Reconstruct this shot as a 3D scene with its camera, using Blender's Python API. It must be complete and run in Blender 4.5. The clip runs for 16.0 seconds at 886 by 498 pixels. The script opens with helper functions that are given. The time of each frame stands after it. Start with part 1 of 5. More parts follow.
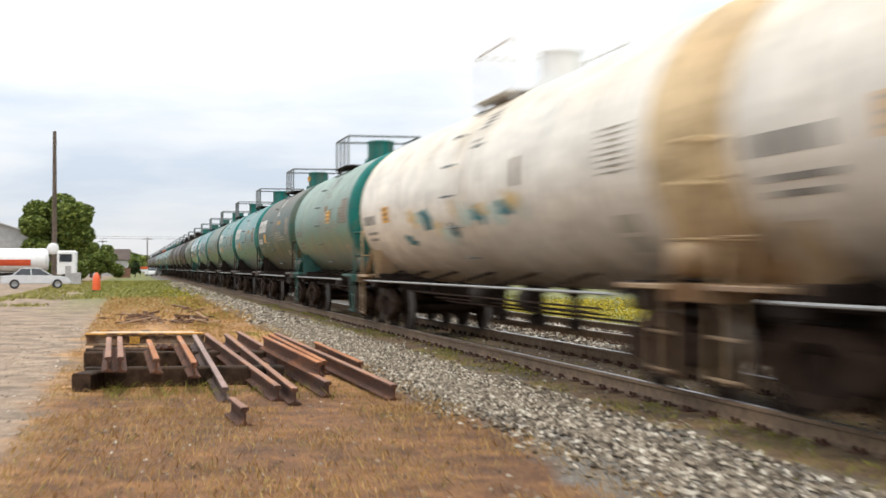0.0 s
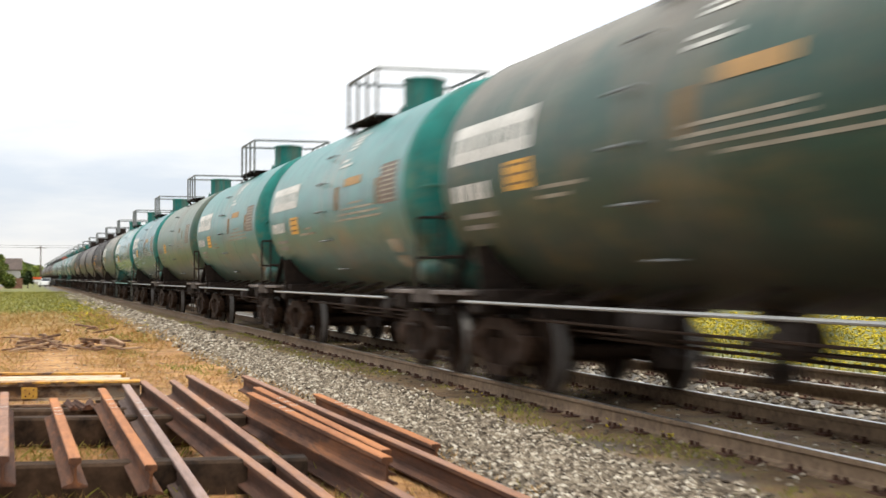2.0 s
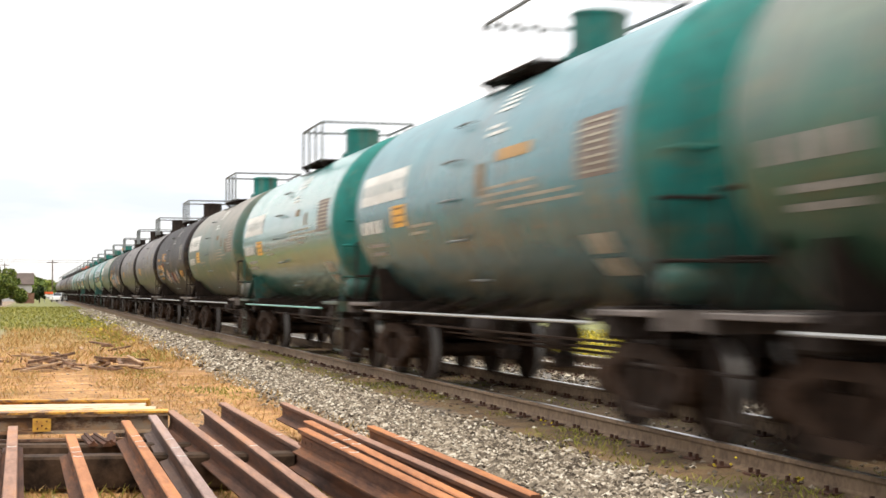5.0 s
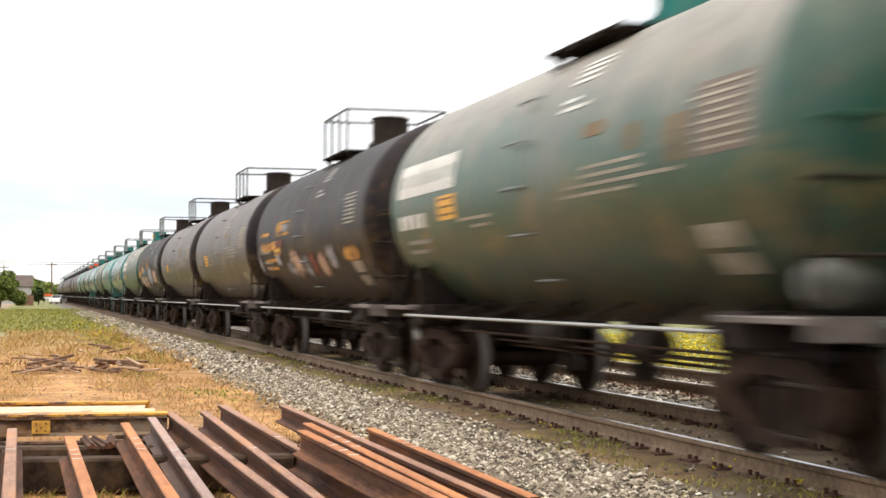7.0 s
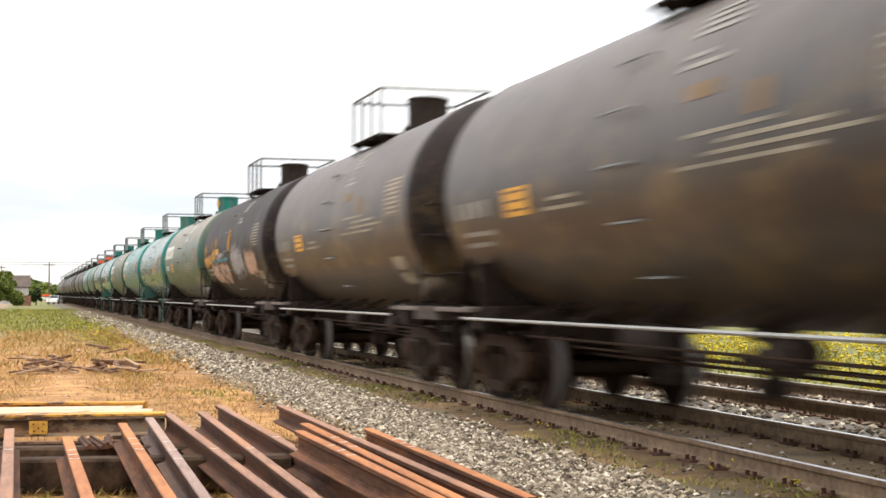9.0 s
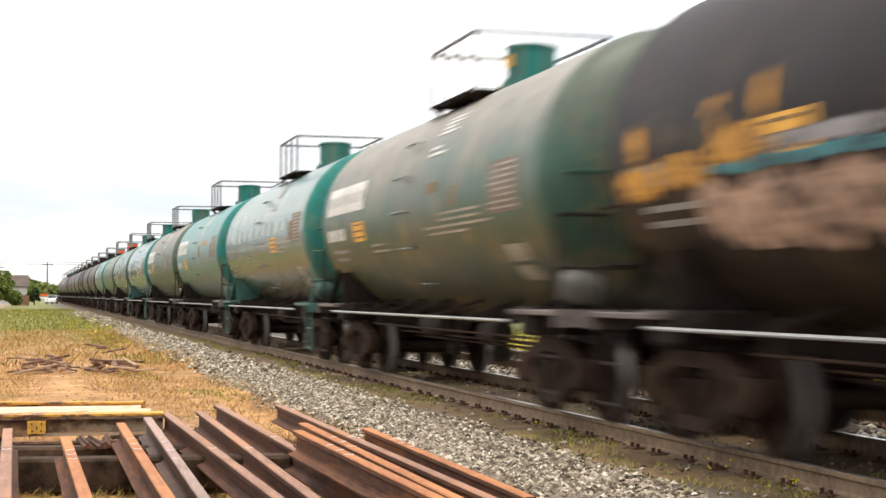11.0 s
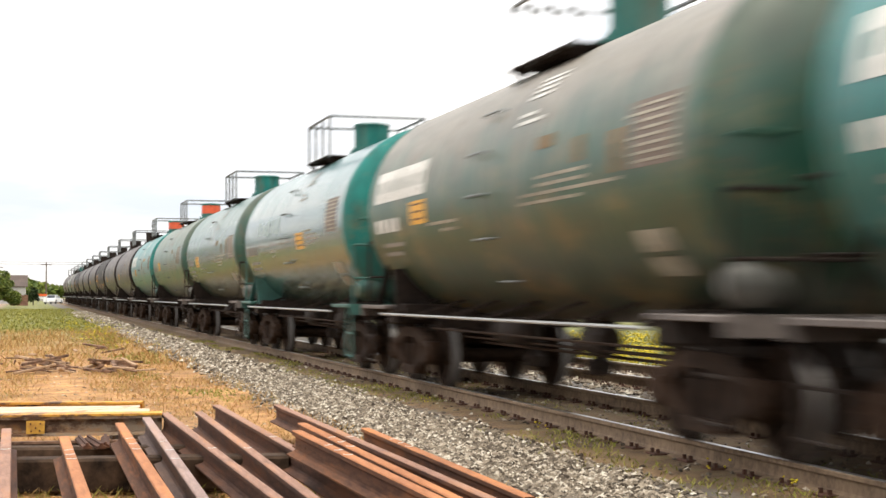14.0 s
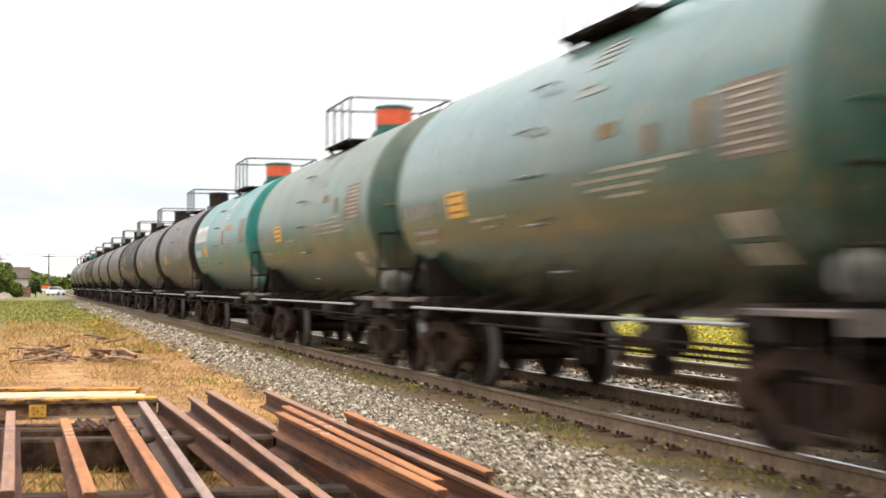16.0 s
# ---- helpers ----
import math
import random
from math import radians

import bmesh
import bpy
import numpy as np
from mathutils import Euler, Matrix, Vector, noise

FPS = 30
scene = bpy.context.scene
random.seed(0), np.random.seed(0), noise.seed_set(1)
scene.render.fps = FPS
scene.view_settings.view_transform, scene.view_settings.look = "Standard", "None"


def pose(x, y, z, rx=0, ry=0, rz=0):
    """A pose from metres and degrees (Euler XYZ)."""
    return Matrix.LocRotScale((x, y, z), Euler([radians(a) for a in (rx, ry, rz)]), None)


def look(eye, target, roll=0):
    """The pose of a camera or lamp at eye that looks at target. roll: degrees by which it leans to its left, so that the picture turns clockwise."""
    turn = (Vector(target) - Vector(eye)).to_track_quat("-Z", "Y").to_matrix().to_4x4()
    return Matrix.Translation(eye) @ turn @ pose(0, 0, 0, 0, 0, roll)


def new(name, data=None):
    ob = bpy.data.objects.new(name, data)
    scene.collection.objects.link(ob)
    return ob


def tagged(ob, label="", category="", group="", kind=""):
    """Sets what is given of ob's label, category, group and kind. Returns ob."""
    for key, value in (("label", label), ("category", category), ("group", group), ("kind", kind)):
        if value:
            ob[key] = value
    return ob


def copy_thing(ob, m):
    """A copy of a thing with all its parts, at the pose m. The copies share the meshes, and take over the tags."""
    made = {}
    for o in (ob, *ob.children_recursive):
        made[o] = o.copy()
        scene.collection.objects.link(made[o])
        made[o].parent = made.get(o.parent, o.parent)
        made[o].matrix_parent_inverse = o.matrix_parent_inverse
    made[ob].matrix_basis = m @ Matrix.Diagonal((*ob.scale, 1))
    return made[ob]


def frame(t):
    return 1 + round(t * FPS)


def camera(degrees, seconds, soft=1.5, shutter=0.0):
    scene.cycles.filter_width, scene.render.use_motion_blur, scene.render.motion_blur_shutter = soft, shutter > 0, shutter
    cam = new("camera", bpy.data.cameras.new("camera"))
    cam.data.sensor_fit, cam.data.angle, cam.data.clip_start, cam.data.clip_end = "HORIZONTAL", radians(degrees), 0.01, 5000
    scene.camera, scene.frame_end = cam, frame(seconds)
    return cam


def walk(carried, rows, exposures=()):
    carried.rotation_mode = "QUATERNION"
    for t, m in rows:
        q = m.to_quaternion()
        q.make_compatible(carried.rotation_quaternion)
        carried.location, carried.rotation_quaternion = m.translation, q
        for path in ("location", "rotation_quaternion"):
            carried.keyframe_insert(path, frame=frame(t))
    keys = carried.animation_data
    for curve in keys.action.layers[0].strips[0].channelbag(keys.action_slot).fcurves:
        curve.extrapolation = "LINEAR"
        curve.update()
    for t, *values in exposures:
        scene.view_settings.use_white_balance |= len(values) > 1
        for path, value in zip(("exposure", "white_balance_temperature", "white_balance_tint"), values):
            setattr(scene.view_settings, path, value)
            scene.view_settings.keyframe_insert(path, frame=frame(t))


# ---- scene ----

# The track runs along +y, x is to the right of it, z is up. The eye stands beside the line.
EYE = 1.45
cam = camera(33.56, 16.0, soft=1.5, shutter=1.0)
# seconds, metres along the line, yaw, pitch
CAMERA_ROWS = [
    (0, -10.2, -12.03, 0.72), (0.25, -8.95, -12.6, 0.9), (0.5, -6.96, -13.33, 1.09), (1, -4.74, -13.01, 1.13), (1.5, -3.30, -14.10, 1.10),
    (2, -1.93, -15.99, 1.12), (2.5, -0.84, -16.31, 1.12), (3, -0.05, -16.21, 1.16), (3.5, 0.0, -15.95, 1.4), (4.25, 0.0, -15.7, 1.6),
    (5.5, 0.0, -15.53, 1.74), (7, 0.0, -15.59, 1.78), (8.5, 0.0, -15.66, 1.79), (11, 0.0, -15.75, 1.78),
    (12.5, 0.0, -15.75, 1.78), (14, 0.0, -15.79, 1.78), (15, 0.0, -15.81, 1.78), (15.25, -0.03, -15.87, 1.76),
    (15.5, -0.15, -15.98, 1.71), (16, -0.83, -15.70, 1.46),
]
walk(cam, [(t, pose(0, y, EYE, 90 + pitch, 0, yaw)) for t, y, yaw, pitch in CAMERA_ROWS], exposures=[(0, -0.02, 6550, 10), (0.4, -0.18, 6650, 10), (1, -0.12, 6750, 10), (2, 0.12, 6850, 10), (3, 0.28, 6900, 11), (5.5, 0.36, 7000, 12), (16, 0.36, 7000, 12)])

# ---- light ----
SUN_ELEVATION, SUN_TURN = 76, 200


def make_world():
    world = bpy.data.worlds.new("overcast_sky")
    scene.world = world
    world.use_nodes = True
    nt = world.node_tree
    nt.nodes.clear()
    out = nt.nodes.new("ShaderNodeOutputWorld")
    sky = nt.nodes.new("ShaderNodeTexSky")
    sky.sky_type, sky.sun_disc = "NISHITA", False
    sky.sun_elevation, sky.sun_rotation = radians(SUN_ELEVATION), radians(SUN_TURN)
    blue = nt.nodes.new("ShaderNodeBackground")
    blue.inputs["Strength"].default_value = 0.12
    nt.links.new(sky.outputs[0], blue.inputs["Color"])
    co = nt.nodes.new("ShaderNodeTexCoord")
    mp = nt.nodes.new("ShaderNodeMapping")
    mp.inputs["Scale"].default_value = (1.0, 1.0, 4.6)
    nt.links.new(co.outputs["Generated"], mp.inputs["Vector"])
    puff = nt.nodes.new("ShaderNodeTexNoise")
    puff.inputs["Scale"].default_value, puff.inputs["Detail"].default_value, puff.inputs["Roughness"].default_value = 2.4, 7, 0.55
    nt.links.new(mp.outputs[0], puff.inputs["Vector"])
    ramp = nt.nodes.new("ShaderNodeValToRGB")
    e = ramp.color_ramp.elements
    e[0].position, e[0].color = 0.38, (0.64, 0.72, 0.84, 1)
    e[1].position, e[1].color = 0.60, (1.0, 1.0, 1.0, 1)
    nt.links.new(puff.outputs[0], ramp.inputs[0])
    # the cloud deck is brighter overhead than at the horizon
    sep = nt.nodes.new("ShaderNodeSeparateXYZ")
    nt.links.new(co.outputs["Generated"], sep.inputs[0])
    rise = nt.nodes.new("ShaderNodeMapRange")
    rise.inputs["From Min"].default_value, rise.inputs["From Max"].default_value = 0.0, 0.42
    rise.inputs["To Min"].default_value, rise.inputs["To Max"].default_value = 0.93, 2.1
    nt.links.new(sep.outputs["Z"], rise.inputs["Value"])
    deck = nt.nodes.new("ShaderNodeBackground")
    nt.links.new(ramp.outputs[0], deck.inputs["Color"])
    nt.links.new(rise.outputs[0], deck.inputs["Strength"])
    mix = nt.nodes.new("ShaderNodeMixShader")
    mix.inputs[0].default_value = 0.9
    nt.links.new(blue.outputs[0], mix.inputs[1])
    nt.links.new(deck.outputs[0], mix.inputs[2])
    nt.links.new(mix.outputs[0], out.inputs["Surface"])


make_world()
sun = new("sun", bpy.data.lights.new("sun", "SUN"))
sun.data.energy, sun.data.angle, sun.data.color = 1.9, radians(16), (1.0, 0.95, 0.86)
sun.matrix_basis = look((-3.7, -10.3, 44), (0, 0, 0))


# ---- materials ----
def material(name, rough=0.6, metal=0.0, coat=0.0):
    m = bpy.data.materials.new(name)
    m.use_nodes = True
    b = m.node_tree.nodes["Principled BSDF"]
    b.inputs["Roughness"].default_value, b.inputs["Metallic"].default_value = rough, metal
    b.inputs["Coat Weight"].default_value = coat
    b.inputs["Coat Roughness"].default_value, b.inputs["Coat IOR"].default_value = 0.10, 1.5
    return m, m.node_tree, b


def coords(nt, scale=(1, 1, 1), kind="Object"):
    co = nt.nodes.new("ShaderNodeTexCoord")
    mp = nt.nodes.new("ShaderNodeMapping")
    mp.inputs["Scale"].default_value = scale
    nt.links.new(co.outputs[kind], mp.inputs["Vector"])
    return mp.outputs[0]


def noise_tex(nt, vec, scale, detail=5, rough=0.6):
    n = nt.nodes.new("ShaderNodeTexNoise")
    n.inputs["Scale"].default_value, n.inputs["Detail"].default_value, n.inputs["Roughness"].default_value = scale, detail, rough
    nt.links.new(vec, n.inputs["Vector"])
    return n.outputs[0]


def ramp_of(nt, fac, stops):
    r = nt.nodes.new("ShaderNodeValToRGB")
    e = r.color_ramp.elements
    while len(e) < len(stops):
        e.new(0.5)
    for i, (p, c) in enumerate(stops):
        e[i].position = p
        e[i].color = (*c, 1) if isinstance(c, tuple) else (c, c, c, 1)
    nt.links.new(fac, r.inputs[0])
    return r.outputs[0]


def mixed(nt, fac, a, b, blend="MIX"):
    m = nt.nodes.new("ShaderNodeMix")
    m.data_type, m.blend_type = "RGBA", blend
    for sock, v in ((m.inputs[0], fac), (m.inputs[6], a), (m.inputs[7], b)):
        if isinstance(v, tuple):
            sock.default_value = (*v, 1)
        elif isinstance(v, (int, float)):
            sock.default_value = v
        else:
            nt.links.new(v, sock)
    return m.outputs[2]


def math_of(nt, op, a, b):
    m = nt.nodes.new("ShaderNodeMath")
    m.operation = op
    m.use_clamp = op in ("MULTIPLY", "ADD")
    for sock, v in ((m.inputs[0], a), (m.inputs[1], b)):
        if isinstance(v, (int, float)):
            sock.default_value = v
        else:
            nt.links.new(v, sock)
    return m.outputs[0]


def bump(nt, bsdf, height, strength=0.4, distance=0.01):
    b = nt.nodes.new("ShaderNodeBump")
    b.inputs["Strength"].default_value, b.inputs["Distance"].default_value = strength, distance
    nt.links.new(height, b.inputs["Height"])
    nt.links.new(b.outputs[0], bsdf.inputs["Normal"])


def speckled(name, dark, light, scale, rough=0.8, metal=0.0, strength=0.3, scale2=None, gloss=0.5):
    """Two-scale mottled surface between two colours."""
    m, nt, b = material(name, rough, metal)
    b.inputs["Specular IOR Level"].default_value = gloss
    vec = coords(nt)
    fine, broad = noise_tex(nt, vec, scale, 6), noise_tex(nt, vec, scale2 or scale / 9, 3)
    f = math_of(nt, "ADD", math_of(nt, "MULTIPLY", fine, 0.6), math_of(nt, "MULTIPLY", broad, 0.4))
    nt.links.new(ramp_of(nt, f, [(0.36, dark), (0.64, light)]), b.inputs["Base Color"])
    bump(nt, b, fine, strength)
    return m


def rusty(name, dark, mid, orange, rough=0.86, patch=0.7):
    """Scaly brown rust with brighter orange patches and dark runs."""
    m, nt, b = material(name, rough)
    b.inputs["Specular IOR Level"].default_value = 0.25
    vec = coords(nt, (1.0, 0.16, 1.0))
    scale_, broad = noise_tex(nt, vec, 24, 8, 0.72), noise_tex(nt, vec, 3.2, 6, 0.65)
    col = ramp_of(nt, math_of(nt, "ADD", math_of(nt, "MULTIPLY", scale_, 0.55), math_of(nt, "MULTIPLY", broad, 0.45)), [(0.36, dark), (0.60, mid)])
    col = mixed(nt, ramp_of(nt, noise_tex(nt, vec, 5.5, 9, 0.74), [(0.50, 0.0), (0.66, patch)]), col, orange)
    nt.links.new(col, b.inputs["Base Color"])
    bump(nt, b, scale_, 0.6)
    return m


def flaking(name, paint, bare, stain=(0.30, 0.12, 0.03), cover=0.46):
    """Old paint that has come off in patches and run with rust."""
    m, nt, b = material(name, 0.72)
    vec = coords(nt, (0.6, 1.0, 1.0))
    patch = math_of(nt, "ADD", math_of(nt, "MULTIPLY", noise_tex(nt, vec, 6.5, 9, 0.72), 0.65), math_of(nt, "MULTIPLY", noise_tex(nt, vec, 1.7, 3), 0.35))
    col = mixed(nt, ramp_of(nt, patch, [(cover - 0.03, 1.0), (cover + 0.03, 0.0)]), paint, bare)
    col = mixed(nt, ramp_of(nt, noise_tex(nt, vec, 14, 6), [(0.45, 0.0), (0.7, 0.6)]), col, stain)
    nt.links.new(col, b.inputs["Base Color"])
    bump(nt, b, patch, 0.5)
    return m


def per_piece(name, stops, rough=0.85, island=False, scale=14):
    """Colour varies from piece to piece."""
    m, nt, b = material(name, rough)
    b.inputs["Specular IOR Level"].default_value = 0.2
    if island:
        rnd = nt.nodes.new("ShaderNodeNewGeometry").outputs["Random Per Island"]
    else:
        rnd = nt.nodes.new("ShaderNodeObjectInfo").outputs["Random"]
    col = ramp_of(nt, rnd, stops)
    n = noise_tex(nt, coords(nt), scale, 4)
    nt.links.new(mixed(nt, 0.5, col, ramp_of(nt, n, [(0.3, 0.30), (0.7, 0.80)]), "MULTIPLY"), b.inputs["Base Color"])
    bump(nt, b, n, 0.3)
    return m


def tank_paint(name, base, dust, dust_amount, grime_shade=(0.046, 0.033, 0.023), rough=0.42, coat=0.0, rust=0.5, sheen=0.5, spill=0.55, spill_colour=(0.15, 0.12, 0.09)):
    """Weathered tank enamel: road film over the barrel, streaks that run down from the top, splashes low down deepened
    to paint in the underside's shade, rust freckles.
    """
    m, nt, b = material(name, rough, 0.0, coat)
    place = coords(nt)
    info = nt.nodes.new("ShaderNodeObjectInfo")
    roll = nt.nodes.new("ShaderNodeMath")
    roll.operation = "MULTIPLY"
    roll.inputs[1].default_value = 37.0
    nt.links.new(info.outputs["Random"], roll.inputs[0])

    def shifted_by(v):
        add = nt.nodes.new("ShaderNodeVectorMath")
        add.operation = "ADD"
        nt.links.new(v, add.inputs[0])
        nt.links.new(roll.outputs[0], add.inputs[1])
        return add.outputs[0]

    vec = shifted_by(place)
    broad = noise_tex(nt, vec, 0.55, 4)
    streak = noise_tex(nt, shifted_by(coords(nt, (2.6, 2.6, 0.35))), 1.6, 6, 0.65)
    fine = noise_tex(nt, vec, 9.0, 6, 0.7)
    film = math_of(nt, "ADD", math_of(nt, "MULTIPLY", broad, 0.5), math_of(nt, "MULTIPLY", streak, 0.5))
    sep = nt.nodes.new("ShaderNodeSeparateXYZ")
    nt.links.new(place, sep.inputs[0])
    settle = nt.nodes.new("ShaderNodeMapRange")
    settle.inputs["From Min"].default_value, settle.inputs["From Max"].default_value = 1.9, 3.45
    settle.inputs["To Min"].default_value, settle.inputs["To Max"].default_value = -0.21, 0.26
    nt.links.new(sep.outputs["Z"], settle.inputs["Value"])
    spread = nt.nodes.new("ShaderNodeMath")
    spread.operation = "ADD"
    nt.links.new(film, spread.inputs[0])
    nt.links.new(settle.outputs[0], spread.inputs[1])
    film = spread.outputs[0]
    b.inputs["Specular IOR Level"].default_value = sheen
    lo = 0.74 - 0.34 * dust_amount
    mask = ramp_of(nt, film, [(lo - 0.11, 0.0), (lo + 0.11, min(1.0, 0.4 + 0.6 * dust_amount))])
    col = mixed(nt, mask, base, dust)
    # product spilled at the manway has run down both sides
    off = nt.nodes.new("ShaderNodeMath")
    off.operation = "ABSOLUTE"
    shifted = nt.nodes.new("ShaderNodeMath")
    shifted.operation = "ADD"
    shifted.inputs[1].default_value = 0.75
    nt.links.new(sep.outputs["Y"], shifted.inputs[0])
    nt.links.new(shifted.outputs[0], off.inputs[0])
    width = nt.nodes.new("ShaderNodeMapRange")
    width.inputs["From Min"].default_value, width.inputs["From Max"].default_value = 1.25, 0.35
    nt.links.new(off.outputs[0], width.inputs["Value"])
    runs = noise_tex(nt, shifted_by(coords(nt, (3.0, 3.0, 0.22))), 1.9, 5, 0.6)
    run_mask = math_of(nt, "MULTIPLY", ramp_of(nt, runs, [(0.42, 0.0), (0.60, spill)]), width.outputs[0])
    col = mixed(nt, run_mask, col, spill_colour)
    # dirt splashes low down, strengthened to darken the barrel's shaded underside
    splash_shade = math_of(nt, "ADD", math_of(nt, "MULTIPLY", fine, 0.35), math_of(nt, "MULTIPLY", streak, 0.75))
    low = nt.nodes.new("ShaderNodeMapRange")
    low.inputs["From Min"].default_value, low.inputs["From Max"].default_value = 2.05, 1.0
    nt.links.new(sep.outputs["Z"], low.inputs["Value"])
    col = mixed(nt, math_of(nt, "MULTIPLY", ramp_of(nt, splash_shade, [(0.33, 0.2), (0.58, 0.92)]), low.outputs[0]), col, grime_shade)
    belt = nt.nodes.new("ShaderNodeMapRange")
    belt.inputs["From Min"].default_value, belt.inputs["From Max"].default_value = 3.1, 2.3
    nt.links.new(sep.outputs["Z"], belt.inputs["Value"])
    bloom = noise_tex(nt, shifted_by(coords(nt, (1.0, 0.8, 1.4))), 1.5, 9, 0.7)
    col = mixed(nt, math_of(nt, "MULTIPLY", ramp_of(nt, bloom, [(0.50, 0.0), (0.64, rust)]), belt.outputs[0]), col, (0.22, 0.145, 0.05))
    freckle = noise_tex(nt, vec, 4.5, 8, 0.72)
    col = mixed(nt, ramp_of(nt, freckle, [(0.57, 0.0), (0.68, rust)]), col, (0.16, 0.07, 0.025))
    # rain streaks and scuffs break up the colour
    mottle = math_of(nt, "ADD", math_of(nt, "MULTIPLY", noise_tex(nt, shifted_by(coords(nt, (1.0, 1.0, 0.25))), 5.5, 6, 0.7), 0.6), math_of(nt, "MULTIPLY", noise_tex(nt, shifted_by(coords(nt, (1.0, 0.35, 1.0))), 3.0, 5, 0.65), 0.4))
    col = mixed(nt, 1.0, col, ramp_of(nt, mottle, [(0.36, 0.56), (0.62, 1.04)]), "MULTIPLY")
    nt.links.new(col, b.inputs["Base Color"])
    nt.links.new(ramp_of(nt, math_of(nt, "ADD", mask, 0.0), [(0.0, rough), (1.0, min(0.75, rough + 0.16))]), b.inputs["Roughness"])
    bump(nt, b, math_of(nt, "ADD", math_of(nt, "MULTIPLY", broad, 0.8), math_of(nt, "MULTIPLY", fine, 0.05)), 0.25, 0.03)
    # dents in the plates make the clear gloss waver
    if coat:
        dent = nt.nodes.new("ShaderNodeBump")
        dent.inputs["Strength"].default_value, dent.inputs["Distance"].default_value = 0.35, 0.03
        nt.links.new(noise_tex(nt, shifted_by(coords(nt, (1.0, 0.8, 1.0))), 1.3, 3, 0.5), dent.inputs["Height"])
        nt.links.new(dent.outputs[0], b.inputs["Coat Normal"])
    return m


# rust browns, darkened to carry the shade on the stacked rails' webs
RUST = rusty("rusted_shaded_rail_steel", (0.036, 0.017, 0.011), (0.100, 0.047, 0.030), (0.165, 0.066, 0.028))
RUST_BRIGHT = rusty("orange_rusted_shaded_steel", (0.045, 0.020, 0.012), (0.135, 0.060, 0.032), (0.26, 0.098, 0.033))
# worn rust of the rail heads, lightened like a sky-lit top
RAIL_WORN_LIT = {
    "dull": rusty("worn_lit_brown_rail_top", (0.15, 0.075, 0.05), (0.33, 0.185, 0.125), (0.40, 0.18, 0.075), 0.7),
    "bright": rusty("worn_lit_orange_rail_top", (0.22, 0.082, 0.034), (0.42, 0.175, 0.075), (0.52, 0.20, 0.06), 0.75),
    "grey": rusty("worn_lit_grey_rail_top", (0.17, 0.11, 0.09), (0.35, 0.24, 0.205), (0.32, 0.17, 0.09), 0.65, 0.5),
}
RUST_GREY = rusty("grey_weathered_shaded_steel", (0.05, 0.032, 0.027), (0.125, 0.084, 0.070), (0.17, 0.085, 0.045), 0.75, 0.5)
YELLOW_STEEL = flaking("flaking_yellow_paint", (0.62, 0.30, 0.035), (0.085, 0.04, 0.02))
YELLOW_CLEAN = flaking("yellow_plate_paint", (0.58, 0.30, 0.035), (0.22, 0.09, 0.025))
BEAM_FACE = flaking("grey_brown_beam_steel", (0.30, 0.22, 0.15), (0.12, 0.06, 0.03), (0.42, 0.18, 0.04), 0.5)
CREAM = flaking("peeling_cream_paint", (0.54, 0.43, 0.29), (0.28, 0.14, 0.05))
TIMBER = speckled("creosoted_timber", (0.012, 0.008, 0.0055), (0.085, 0.052, 0.032), 9, 0.9, 0.0, 0.6, gloss=0.15)
BOARD = speckled("weathered_boards", (0.04, 0.018, 0.010), (0.24, 0.135, 0.08), 10, 0.9, 0.0, 0.5)
PALE_BOARD = speckled("bleached_sticks", (0.22, 0.13, 0.075), (0.46, 0.32, 0.20), 10, 0.9, 0.0, 0.4)
RUNNING_RAIL = speckled("running_rail_steel", (0.085, 0.052, 0.029), (0.22, 0.145, 0.085), 14, 0.85, 0.0, 0.3)
RAIL_TOP = speckled("polished_rail_head", (0.45, 0.45, 0.46), (0.65, 0.65, 0.66), 30, 0.28, 1.0, 0.05)
BOGIE = speckled("grimy_cast_steel", (0.010, 0.006, 0.004), (0.056, 0.031, 0.019), 9, 0.8, 0.0, 0.3, gloss=0.12)
WHEEL = speckled("wheel_steel", (0.009, 0.0065, 0.005), (0.036, 0.021, 0.014), 16, 0.85, 0.0, 0.2, gloss=0.06)
TREAD = speckled("worn_wheel_tread", (0.10, 0.093, 0.088), (0.19, 0.18, 0.17), 20, 0.6, 0.2, 0.05)
FRAME_DUST = speckled("dusty_brown_frame_steel", (0.05, 0.04, 0.034), (0.20, 0.165, 0.145), 7, 0.8, 0.0, 0.2)
UNDER = speckled("black_underframe", (0.009, 0.0063, 0.005), (0.036, 0.0245, 0.0185), 9, 0.75, 0.0, 0.2, gloss=0.15)
PIPE = speckled("worn_grey_pipe", (0.20, 0.205, 0.20), (0.40, 0.40, 0.39), 16, 0.4, 0.4, 0.1)
HANDRAIL = speckled("dull_handrail_steel", (0.10, 0.115, 0.115), (0.24, 0.255, 0.255), 20, 0.55, 0.4, 0.1)
WHITE_MARK = speckled("dirty_white_lettering", (0.36, 0.36, 0.32), (0.70, 0.69, 0.64), 7, 0.6, 0.0, 0.0)
YELLOW_MARK = speckled("yellow_label", (0.50, 0.24, 0.03), (0.72, 0.38, 0.045), 9, 0.6, 0.0, 0.0)
ORANGE_STAIN = speckled("orange_stencil", (0.07, 0.055, 0.03), (0.25, 0.135, 0.04), 6, 0.7, 0.0, 0.0)
RED_PAINT = speckled("red_orange_enamel", (0.50, 0.06, 0.02), (0.68, 0.10, 0.03), 8, 0.45, 0.0, 0.1)
